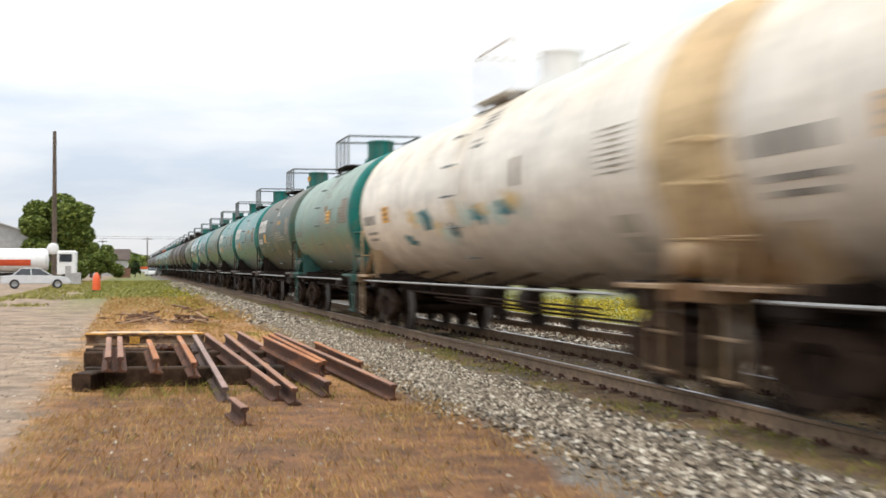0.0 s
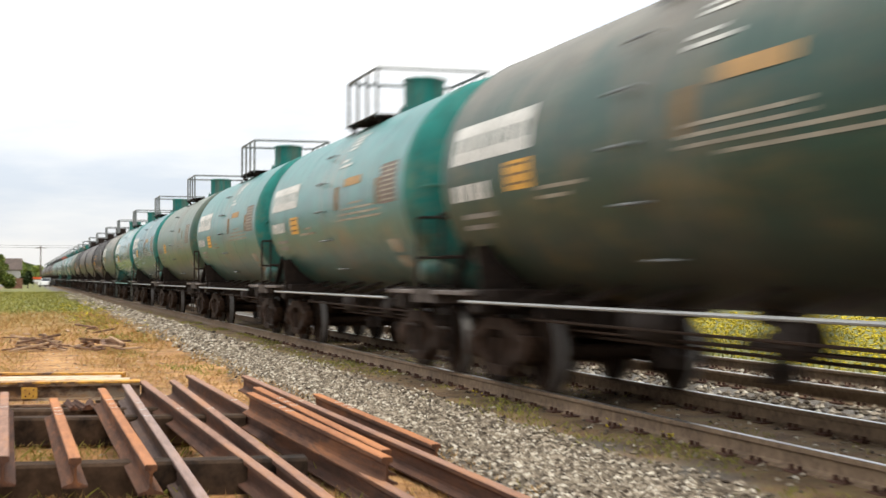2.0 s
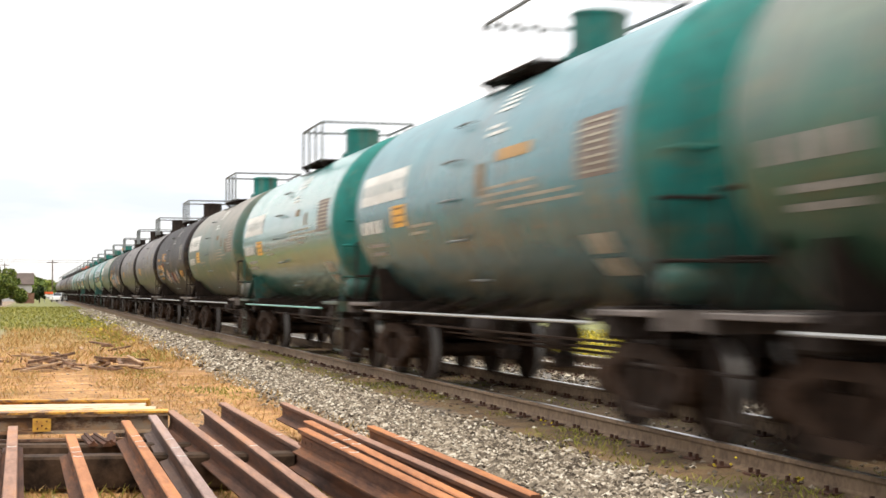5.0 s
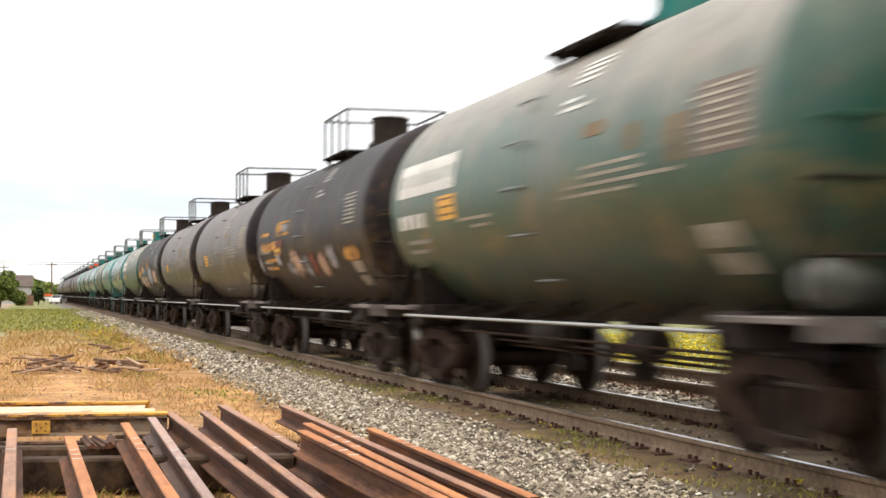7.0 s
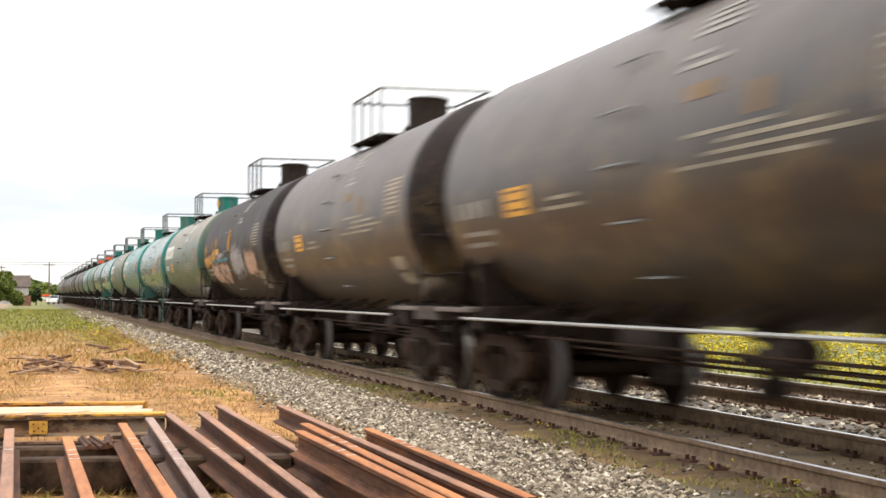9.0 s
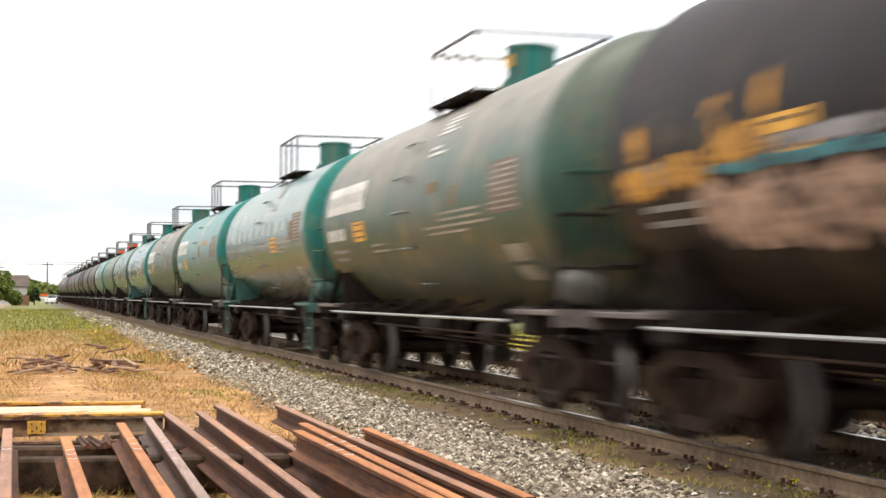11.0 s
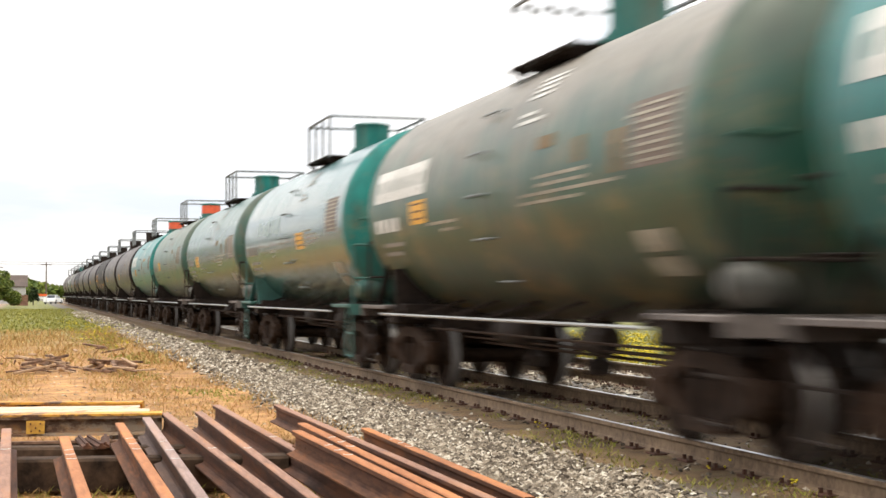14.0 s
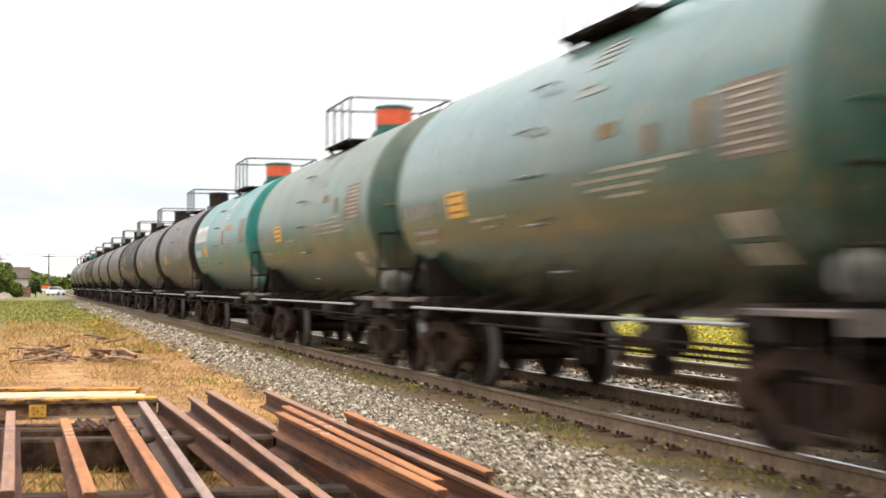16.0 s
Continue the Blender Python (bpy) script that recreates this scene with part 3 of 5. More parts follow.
make_track(TRACK_X, -320, 700, "railway track with brown rails on half-buried sleepers", -4, 80, RAIL_Z - 0.178)
make_track(9.35, -320, 700, "second railway track with rusty rails on grey ballast", 2, 50, 0.08)

# ---- the train ----
CAR_LENGTH, BARREL, BARREL_Z = 12.3, 1.45, 2.36
WHEEL_R = 0.42
BEIGE_LENGTH = 18.9
BOGIE_SET = 1.65


def barrel_patch(bm, y0, y1, a0, a1, r=BARREL + 0.006, n=4):
    """A painted mark on the barrel's side; angles in degrees above the middle, on the -x side."""
    low = None
    for k in range(n + 1):
        a = radians(a0 + (a1 - a0) * k / n)
        pair = [bm.verts.new((-r * math.cos(a), y, BARREL_Z + r * math.sin(a))) for y in (y0, y1)]
        if low:
            bm.faces.new((low[0], low[1], pair[1], pair[0]))
        low = pair


def wheelset_mesh():
    bm = bmesh.new()
    for s in (-1, 1):
        x = s * GAUGE / 2
        lathe(bm, [(0.0, x + s * 0.09), (0.12, x + s * 0.09), (0.15, x + s * 0.02), (0.33, x + s * 0.03), (0.36, x + s * 0.065), (WHEEL_R, x + s * 0.06),
                   (WHEEL_R + 0.004, x - s * 0.045), (WHEEL_R + 0.028, x - s * 0.055), (WHEEL_R + 0.025, x - s * 0.085), (0.34, x - s * 0.075), (0.14, x - s * 0.05), (0.08, x - s * 0.07)], 28, "X")
    rod(bm, (-1.02, 0, 0), (1.02, 0, 0), 0.075, 12)
    for k in range(3):
        a = k * 2.094
        for s in (-1, 1):
            box(bm, (s * (GAUGE / 2 + 0.035), 0.24 * math.cos(a), 0.24 * math.sin(a)), (0.02, 0.09, 0.09), Matrix.Rotation(a, 4, "X"))
    bmesh.ops.recalc_face_normals(bm, faces=bm.faces)
    for f in bm.faces:
        c = f.calc_center_median()
        if WHEEL_R - 0.01 < math.hypot(c.y, c.z) < WHEEL_R + 0.012 and abs(f.normal.x) < 0.3:
            f.material_index = 1
    return mesh_from(bm, "wheelset", [WHEEL, TREAD], True)


def side_frame_mesh():
    bm = bmesh.new()
    t = 0.13
    rod_r = [((0, -1.03, 0.50), (0, -0.62, 0.50)), ((0, 1.03, 0.50), (0, 0.62, 0.50))]
    for a, b in rod_r:
        prism(bm, [(-t / 2, -0.09), (t / 2, -0.09), (t / 2, 0.09), (-t / 2, 0.09)], a, b)
    prism(bm, [(-t / 2, -0.07), (t / 2, -0.07), (t / 2, 0.07), (-t / 2, 0.07)], (0, -0.80, 0.54), (0, -0.36, 0.69))
    prism(bm, [(-t / 2, -0.07), (t / 2, -0.07), (t / 2, 0.07), (-t / 2, 0.07)], (0, 0.80, 0.54), (0, 0.36, 0.69))
    prism(bm, [(-t / 2, -0.06), (t / 2, -0.06), (t / 2, 0.07), (-t / 2, 0.07)], (0, -0.40, 0.69), (0, 0.40, 0.69))
    prism(bm, [(-t / 2, -0.06), (t / 2, -0.06), (t / 2, 0.06), (-t / 2, 0.06)], (0, -0.72, 0.46), (0, -0.30, 0.20))
    prism(bm, [(-t / 2, -0.06), (t / 2, -0.06), (t / 2, 0.06), (-t / 2, 0.06)], (0, 0.72, 0.46), (0, 0.30, 0.20))
    prism(bm, [(-t * 0.7, -0.05), (t * 0.7, -0.05), (t * 0.7, 0.06), (-t * 0.7, 0.06)], (0, -0.36, 0.19), (0, 0.36, 0.19))
    for y in (-0.31, 0.31):
        box(bm, (0, y, 0.44), (t, 0.09, 0.46), bev=0.01)
    for y in (-0.86, 0.86):
        lathe(bm, [(0, -0.10), (0.11, -0.10), (0.14, -0.04), (0.14, 0.06), (0, 0.06)], 14, "X", (0, y, WHEEL_R))
    return mesh_from(bm, "side_frame", BOGIE, True)


def springs_mesh():
    bm = bmesh.new()
    for y in (-0.17, 0, 0.17):
        prof = []
        for k in range(11):
            prof.append((0.070 if k % 2 else 0.062, 0.24 + 0.03 * k))
        lathe(bm, prof, 10, "Z", (0, y, 0))
    return mesh_from(bm, "spring_nest", WHEEL, True)


def bolster_mesh():
    bm = bmesh.new()
    box(bm, (0, 0, 0.62), (1.9, 0.36, 0.18), bev=0.03)
    for y in (-0.35, 0.35):
        rod(bm, (-0.85, y, 0.33), (0.85, y, 0.33), 0.045, 8)
        for x in (-0.72, 0.72):
            box(bm, (x, y * 1.18, 0.40), (0.09, 0.07, 0.30), bev=0.012)
    lathe(bm, [(0, 0.84), (0.19, 0.84), (0.19, 0.70), (0, 0.70)], 16, "Z")
    return mesh_from(bm, "bolster", BOGIE)


WHEELSET, SIDE_FRAME, SPRINGS, BOLSTER = wheelset_mesh(), side_frame_mesh(), springs_mesh(), bolster_mesh()


def add_bogie(car, y):
    bogie = part("bogie", BOLSTER, None, car, m=pose(0, y, 0))
    for s in (-1, 1):
        part("side_frame", SIDE_FRAME, None, bogie, m=pose(s * 0.99, 0, 0))
        part("spring_nest", SPRINGS, None, bogie, m=pose(s * 0.99, 0, 0))
    for wy in (-0.86, 0.86):
        part("wheelset", WHEELSET, None, bogie, "", pose(0, wy, WHEEL_R))
    return bogie


def tank_car(label, shell_mat, head_mat, dome_mat, frame_mat, length=CAR_LENGTH, lettered=True, red_dome=False, side_tank=True, marks=0, radius=BARREL, graffiti=False, bar_mat=None, panel_at=None, pale_squares=(), plate=False, mural=(), tank_mat=None, rail_mat=None):
    """One tank car: origin at its middle on the rail heads."""
    car = thing("tank_car", label, "tank car", group="freight train")
    half = length / 2 - 0.95
    rng = random.Random(marks + 11)
    # barrel with weld seams and two dished heads
    bm = bmesh.new()
    prof = []
    n = 6
    for k in range(n):
        a, b = -half + 2 * half * k / n, -half + 2 * half * (k + 1) / n
        prof += [(radius, a + 0.09), (radius, a + 0.10), (radius, b - 0.10), (radius, b - 0.09)]
        prof += [(radius, b - 0.03), (radius + 0.003, b - 0.012), (radius + 0.003, b + 0.012), (radius, b + 0.03)] if k < n - 1 else [(radius, b)]
    prof[0] = (radius, -half)
    lathe(bm, prof, 72, "Y", (0, 0, BARREL_Z))
    part("barrel", bm, shell_mat, car, smooth=True)
    for s in (-1, 1):
        bm = bmesh.new()
        dish = [(radius + 0.004, s * (half - 0.02)), (radius + 0.004, s * (half + 0.05))]
        for k in range(1, 11):
            a = k / 10 * math.pi / 2
            dish.append((radius * math.cos(a) if k < 10 else 0.0, s * (half + 0.05 + 0.48 * math.sin(a))))
        lathe(bm, dish, 72, "Y", (0, 0, BARREL_Z))
        head = part("tank_head", bm, head_mat, car, "cleaner repainted domed end", smooth=True)
        bm = bmesh.new()
        yy = s * (half + 0.42)
        for a, b in (((-1.25, yy, 2.35), (1.25, yy, 2.35)),):
            rod(bm, a, b, 0.018, 6)
            for x in (-1.25, -0.6, 0.6, 1.25):
                rod(bm, (x, yy, 2.35), (x, s * (half + 0.25), 2.35), 0.014, 6)
        part("grab_rail", bm, head_mat, head)
    # manway, safety platform and railing
    top = BARREL_Z + radius
    bm = bmesh.new()
    lathe(bm, [(0.40, top - 0.14), (0.40, top + 0.03), (0.32, top + 0.04), (0.32, top + 0.47), (0.34, top + 0.475), (0.34, top + 0.505), (0.27, top + 0.53), (0, top + 0.54)], 28, "Z")
    for k in range(8):
        a = k * math.pi / 4
        rod(bm, (0.36 * math.cos(a), 0.36 * math.sin(a), top + 0.02), (0.36 * math.cos(a), 0.36 * math.sin(a), top + 0.08), 0.02, 6)
    dome = part("manway_housing", bm, dome_mat, car, m=pose(0, -0.95, 0), smooth=True)
    if red_dome:
        bm = bmesh.new()
        lathe(bm, [(0.325, top + 0.18), (0.325, top + 0.45)], 28, "Z")
        part("painted_band", bm, RED_PAINT, dome, "bright red-orange band")
    if plate:
        bm = bmesh.new()
        box(bm, (-0.32, -0.06, top + 0.30), (0.03, 0.15, 0.15), Matrix.Rotation(radians(14), 4, "Z"))
        part("warning_plate", bm, YELLOW_MARK, dome, "small yellow warning plate")
    for s in (-1, 1):
        bm = bmesh.new()
        for k in range(5):
            x = s * (0.56 + 0.085 * k)
            prism(bm, [(-0.004, -0.03), (0.004, -0.03), (0.004, 0.0), (-0.004, 0.0)], (x, -1.42, top - 0.10), (x, 0.58, top - 0.10))
        for k in range(8):
            y = -1.41 + 1.98 * k / 7
            prism(bm, [(-0.01, -0.035), (0.01, -0.035), (0.01, 0.0), (-0.01, 0.0)], (s * 0.54, y, top - 0.10), (s * 0.92, y, top - 0.10))
        for y in (-1.3, 0.46):
            prism(bm, [(-0.03, -0.03), (0.03, -0.03), (0.03, 0.03), (-0.03, 0.03)], (s * 0.88, y, top - 0.12), (s * 0.76, y, BARREL_Z + math.sqrt(radius ** 2 - 0.60) - 0.02))
        box(bm, (s * 0.73, -0.42, top - 0.118), (0.38, 2.0, 0.012))
        part("platform_grating", bm, rail_mat or UNDER, car, "steel walkway grating")
    zt, zb = top + 0.60, top - 0.14
    xs, yl, yc = 0.88, 1.0, -0.42
    bm = bmesh.new()
    rod(bm, (0, -yl, 0), (0, yl, 0), 0.024, 6)
    long_rail = mesh_from(bm, "handrail", rail_mat or HANDRAIL)
    bm = bmesh.new()
    rod(bm, (-xs, 0, 0), (xs, 0, 0), 0.024, 6)
    cross_rail = mesh_from(bm, "handrail", rail_mat or HANDRAIL)
    for s in (-1, 1):
        part("handrail", long_rail, None, car, m=pose(s * xs, yc, zt))
        part("handrail", cross_rail, None, car, m=pose(0, yc + s * yl, zt))
    bm = bmesh.new()
    rod(bm, (0, 0, zb), (0, 0, zt), 0.026, 6)
    post = mesh_from(bm, "railing_post", rail_mat or HANDRAIL)
    for s in (-1, 1):
        for y in (-yl, -yl / 3, yl / 3, yl):
            part("railing_post", post, None, car, m=pose(s * xs, yc + y, 0))
    # ladder rungs up both sides
    bm = bmesh.new()
    rod(bm, (0, -0.23, 0), (0, 0.23, 0), 0.013, 6)
    for y in (-0.23, 0.23):
        rod(bm, (0, y, 0), (0.12, y, 0), 0.012, 6)
    rung = mesh_from(bm, "ladder_rung", HANDRAIL)
    for s in (-1, 1):
        for dz in (-1.02, -0.57, -0.11, 0.34, 0.78, 1.14):
            xr = math.sqrt(radius ** 2 - dz ** 2) + 0.09
            part("ladder_rung", rung, None, car, m=pose(-s * xr, 0.0, BARREL_Z + dz, 0, 0, 0 if s > 0 else 180))
    # brake rods slung below the barrel
    for x, z, r, a in ((-0.95, 0.74, 0.014, 0.30), (-0.62, 0.64, 0.012, 0.26), (-0.35, 0.56, 0.016, 0.28)):
        bm = bmesh.new()
        rod(bm, (x, -length * a, z), (x, length * a, z + 0.02), r, 6)
        for y in (-length * a + 0.15, 0.0, length * a - 0.15):
            rod(bm, (x, y, z), (x * 0.8, y, BARREL_Z - math.sqrt(radius ** 2 - (x * 0.8) ** 2) + 0.03), 0.012, 5)
        part("brake_rod", bm, BOGIE, car)
    # pipe rail along each side, stub sills, end platforms, saddles
    ybar = length / 2 - 1.75
    for s in (-1, 1):
        bm = bmesh.new()
        rod(bm, (s * 1.47, -ybar, 0.94), (s * 1.47, ybar, 0.94), 0.017, 8)
        bar = part("side_pipe_rail", bm, bar_mat or PIPE, car, "worn pale pipe running the length of the car")
        for k in range(7):
            y = -ybar + 0.3 + (2 * ybar - 0.6) * k / 6
            bm = bmesh.new()
            prism(bm, [(-0.02, -0.02), (0.02, -0.02), (0.02, 0.02), (-0.02, 0.02)], (s * 1.47, y, 0.92), (s * 0.75, y, 1.14))
            part("rail_bracket", bm, UNDER, bar)
        bm = bmesh.new()
        y0 = s * (half - 0.95)
        box(bm, (0, s * (length / 2 - 1.75), 0.86), (0.72, 2.6, 0.38), bev=0.02)
        box(bm, (0, y0, 1.0), (2.5, 0.5, 0.16), bev=0.02)
        part("stub_sill", bm, UNDER, car)
        bm = bmesh.new()
        box(bm, (0, s * (length / 2 - BOGIE_SET), 0.93), (2.62, 0.42, 0.26), bev=0.03)
        part("body_bolster", bm, UNDER, car)
        bm = bmesh.new()
        for x in (-0.78, 0.78):
            prism(bm, [(-0.03, -0.03), (0.03, -0.03), (0.03, 0.03), (-0.03, 0.03)], (x, s * (length / 2 - 0.5), 0.9), (x * 1.35, s * (length / 2 - 2.3), 0.9))
        box(bm, (0, s * (length / 2 - 2.75), 0.90), (1.9, 0.05, 0.26))
        part("end_brace", bm, UNDER, car)
        bm = bmesh.new()
        box(bm, (0, s * (length / 2 - 1.08), 1.03), (2.9, 1.34, 0.05), bev=0.008)
        box(bm, (0, s * (length / 2 - 0.42), 0.98), (2.9, 0.04, 0.16))
        deck = part("end_platform", bm, FRAME_DUST if frame_mat is UNDER else frame_mat, car, "end platform plate")
        for x in (-1.38, 1.38):
            bm = bmesh.new()
            for z in (0.28, 0.62):
                rod(bm, (x, s * (length / 2 - 0.95), z), (x, s * (length / 2 - 0.50), z), 0.016, 6)
            for yy in (0.95, 0.50):
                box(bm, (x, s * (length / 2 - yy), 0.62), (0.02, 0.05, 0.76))
            part("step_ladder", bm, frame_mat, deck, "two-rung end step")
        bm = bmesh.new()
        yy = s * (length / 2 - 0.55)
        for x in (-1.36, 1.36):
            rod(bm, (x, yy, 1.04), (x, yy, 1.95), 0.02, 6)
        rod(bm, (-1.36, yy, 1.95), (1.36, yy, 1.95), 0.02, 6)
        rod(bm, (-1.36, yy, 1.45), (1.36, yy, 1.45), 0.016, 6)
        part("end_handrail", bm, frame_mat, car)
        for sx in (-1, 1):
            if s < 0:
                continue
            bm = bmesh.new()
            prism(bm, [(-0.06, -0.012), (0.06, -0.012), (0.06, 0.012), (-0.06, 0.012)], (sx * 1.33, s * (half + 0.02), 1.00), (sx * 1.20, s * (half - 0.20), 1.62))
            part("saddle_strut", bm, frame_mat, car)
            bm = bmesh.new()
            prism(bm, [(-0.25, -0.02), (0.25, -0.02), (0.25, 0.02), (-0.25, 0.02)], (sx * 1.05, s * (half - 0.95), 1.02), (sx * 1.10, s * (half - 0.95), 1.56), up=(0, 1, 0))
            part("saddle", bm, frame_mat, car)
        bm = bmesh.new()
        rod(bm, (0, s * (length / 2 - 0.5), 0.86), (0, s * (length / 2 - 0.16), 0.86), 0.07, 8)
        box(bm, (0.03 * s, s * (length / 2 - 0.06), 0.86), (0.20, 0.30, 0.28), bev=0.04)
        part("coupler", bm, BOGIE, car)
        bm = bmesh.new()
        for k in range(5):
            a = k / 4 * math.pi
            p = (-0.4, s * (length / 2 - 0.42 + 0.42 * k / 4), 0.80 - 0.32 * math.sin(a * 0.5))
            if k:
                rod(bm, q, p, 0.022, 6)
            q = p
        part("brake_hose", bm, RUBBER, car)
    # brake gear: reservoir, cylinder and rigging under the barrel
    bm = bmesh.new()
    lathe(bm, [(0, -0.50), (0.11, -0.47), (0.16, -0.40), (0.16, 0.40), (0.11, 0.47), (0, 0.50)], 18, "Y", (-0.62, 1.2, 0.78))
    part("air_reservoir", bm, UNDER, car, smooth=True)
    bm = bmesh.new()
    lathe(bm, [(0, -0.30), (0.15, -0.30), (0.15, 0.25), (0.06, 0.30), (0.03, 0.6), (0, 0.6)], 14, "Y", (-0.55, -1.2, 0.74))
    rod(bm, (-0.3, -3.4, 0.62), (-0.3, 3.4, 0.62), 0.018, 6)
    box(bm, (-0.35, -0.4, 0.66), (0.10, 0.9, 0.04))
    part("brake_cylinder", bm, UNDER, car)
    for y, w in ((1.9, 0.16), (-0.2, 0.22), (-2.1, 0.16)):
        bm = bmesh.new()
        lathe(bm, [(0, 0.34), (w * 0.7, 0.34), (w * 0.8, 0.46), (w * 0.5, 0.52), (w * 0.5, 0.80), (w, 0.84), (w, 1.05), (0, 1.05)], 12, "Z", (-0.15, y, 0))
        part("bottom_valve", bm, UNDER, car, smooth=True)
    if side_tank:
        bm = bmesh.new()
        lathe(bm, [(0, -0.27), (0.12, -0.24), (0.18, -0.13), (0.18, 0.13), (0.12, 0.24), (0, 0.27)], 18, "X", (-0.98, -(length / 2 - 0.86), 1.28))
        part("end_air_tank", bm, tank_mat or head_mat, car, "small rounded tank on the end platform", smooth=True)
    bm = bmesh.new()
    lathe(bm, [(0.24, -0.02), (0.27, -0.02), (0.27, 0.02), (0.24, 0.02), (0.24, -0.02)], 20, "Y", (0.6, length / 2 - 0.5, 1.72))
    for k in range(3):
        a = k * math.pi / 3
        rod(bm, (0.6 + 0.25 * math.cos(a), length / 2 - 0.5, 1.72 + 0.25 * math.sin(a)), (0.6 - 0.25 * math.cos(a), length / 2 - 0.5, 1.72 - 0.25 * math.sin(a)), 0.014, 6)
    rod(bm, (0.6, length / 2 - 0.5, 1.72), (0.6, length / 2 - 0.5, 1.05), 0.03, 8)
    part("brake_wheel", bm, UNDER, car)
    add_bogie(car, length / 2 - BOGIE_SET)
    add_bogie(car, -(length / 2 - BOGIE_SET))
    # stencilled marks: unreadable writing as plain bars
    far = half - 0.35
    rr = radius + 0.006
    white = WHITE_MARK if lettered else GREY_MARK
    shift, tilt = rng.uniform(-0.05, 0.35), rng.uniform(-3, 6)

    def bar(name, y0, y1, a0, a1, mat, label="", lift=0.0, parent=None):
        bm = bmesh.new()
        barrel_patch(bm, y0, y1, a0, a1, rr + lift, 3)
        return part(name, bm, mat, parent or car, label)

    if lettered:
        y = far
        for k in range(6):
            bm = bmesh.new()
            barrel_patch(bm, y - 0.40, y, 14.5, 20.0, rr)
            barrel_patch(bm, y - 0.40, y, 3.0, 8.0, rr)
            barrel_patch(bm, y - 0.14, y, 8.0, 14.5, rr, 2)
            barrel_patch(bm, y - 0.40, y - 0.27, 8.0, 14.5, rr, 2)
            part("lettering_block", bm, WHITE_MARK, car, "white block of worn lettering")
            y -= 0.435
    for k in range(4):
        bar("reporting_mark", far - 0.24 - 0.33 * k, far - 0.33 * k, -13, -6, white)
    for k in range(2):
        bar("data_line", far - 1.3 + 0.2 * k, far - 0.2, -21 - 5 * k, -18.8 - 5 * k, GREY_MARK)
    py, pa = panel_at if panel_at else (far - 2.0 + rng.uniform(-0.25, 0.3), -14 + rng.uniform(-2, 3))
    panel = bar("yellow_panel", py - 0.72, py, pa, pa + 11.5, YELLOW_MARK, "square yellow panel")
    for k in range(3):
        bar("panel_line", py - 0.64, py - 0.08, pa + 2 + 3.6 * k, pa + 3 + 3.6 * k, ORANGE_STAIN, "", 0.003, panel)
    for k in range(4):
        bar("data_line", -1.05 - rng.uniform(0.5, 0.75), -1.05, 33 + 3.2 * k, 34.6 + 3.2 * k, white)
    for k in range(2):
        bar("data_line", -1.75 + 0.3 * k, -1.05, 21 + 3.5 * k, 22.6 + 3.5 * k, white)
    for k in range(8):
        bar("test_data_line", -half + 0.3 + shift, -half + 1.1 + shift + rng.uniform(-0.15, 0.1), -8 + tilt + 2.5 * k, -7.1 + tilt + 2.5 * k, DATA_MARK)
    if marks in (1, 2, 10):
        bar("stencil", -2.7, -1.6, 5 + tilt, 10 + tilt, YELLOW_RUB, "faded orange stencil with a dark border")
        bar("stencil", -1.25, -0.95, -8 + tilt, 6 + tilt, ORANGE_STAIN, "faded orange stencil")
    elif not (graffiti or mural or pale_squares):
        sy = rng.uniform(-0.6, 0.4)
        bar("stencil", -1.9 + sy, -1.5 + sy, 5 + tilt, 10 + tilt, ORANGE_STAIN, "faded orange stencil")
        bar("stencil", -2.7 + sy, -2.5 + sy, -3 + tilt, 6 + tilt, ORANGE_STAIN, "faded orange stencil")
    if marks % 2:
        bar("stencil", -3.9, -3.68, -6, 8, ORANGE_STAIN, "faded orange stencil")
    if pale_squares:
        first, gap, count = pale_squares
        for k in range(count):
            y = first - gap * k + rng.uniform(-0.06, 0.06)
            bar("pale_patch", y - gap * rng.uniform(0.45, 0.72), y, 1 + rng.uniform(-1.5, 1.5), 12 + rng.uniform(-2, 2), PALE_RUB, "rubbed pale square of old paint")
    for k in range(0 if graffiti or mural else 4):
        bar("hazard_line", -3.1 + rng.uniform(-0.9, 0.5), -1.5 + rng.uniform(-0.5, 0.6), -15 + tilt + 3.0 * k, -13.8 + tilt + 3.0 * k, DATA_MARK)
    for k in range(0 if graffiti or mural else 2):
        bar("hazard_line", 1.1 + rng.uniform(-0.3, 0.3), 1.9 + rng.uniform(-0.3, 0.3), -20 + tilt + 3.6 * k, -18.6 + tilt + 3.6 * k, DATA_MARK)
    if not (graffiti or mural):
        bar("data_panel", -half + 0.22 + shift, -half + 1.15 + shift, -9.5 + tilt, 12 + tilt, PANEL_BROWN, "brownish rubbed data panel", -0.003)
    for a in (-34, -44):
        bar("end_label", -half + 0.75, -half + 1.35, a, a + 8, DATA_MARK, "pale dusty plate")
    if mural:
        for k, (y0, y1, a0, a1, mat, text) in enumerate(mural):
            bm = bmesh.new()
            rad, rows = rr + 0.002 + 0.0008 * k, []
            for j in range(25):
                f = j / 24
                round_off = 1 - 0.35 * abs(2 * f - 1) ** 5
                mid, half_a = (a0 + a1) / 2 + (0.10 * math.sin(j * 0.9 + k) + rng.uniform(-0.07, 0.07)) * (a1 - a0), (a1 - a0) / 2 * round_off * rng.uniform(0.62, 1.10)
                yy = y1 + (y0 - y1) * f
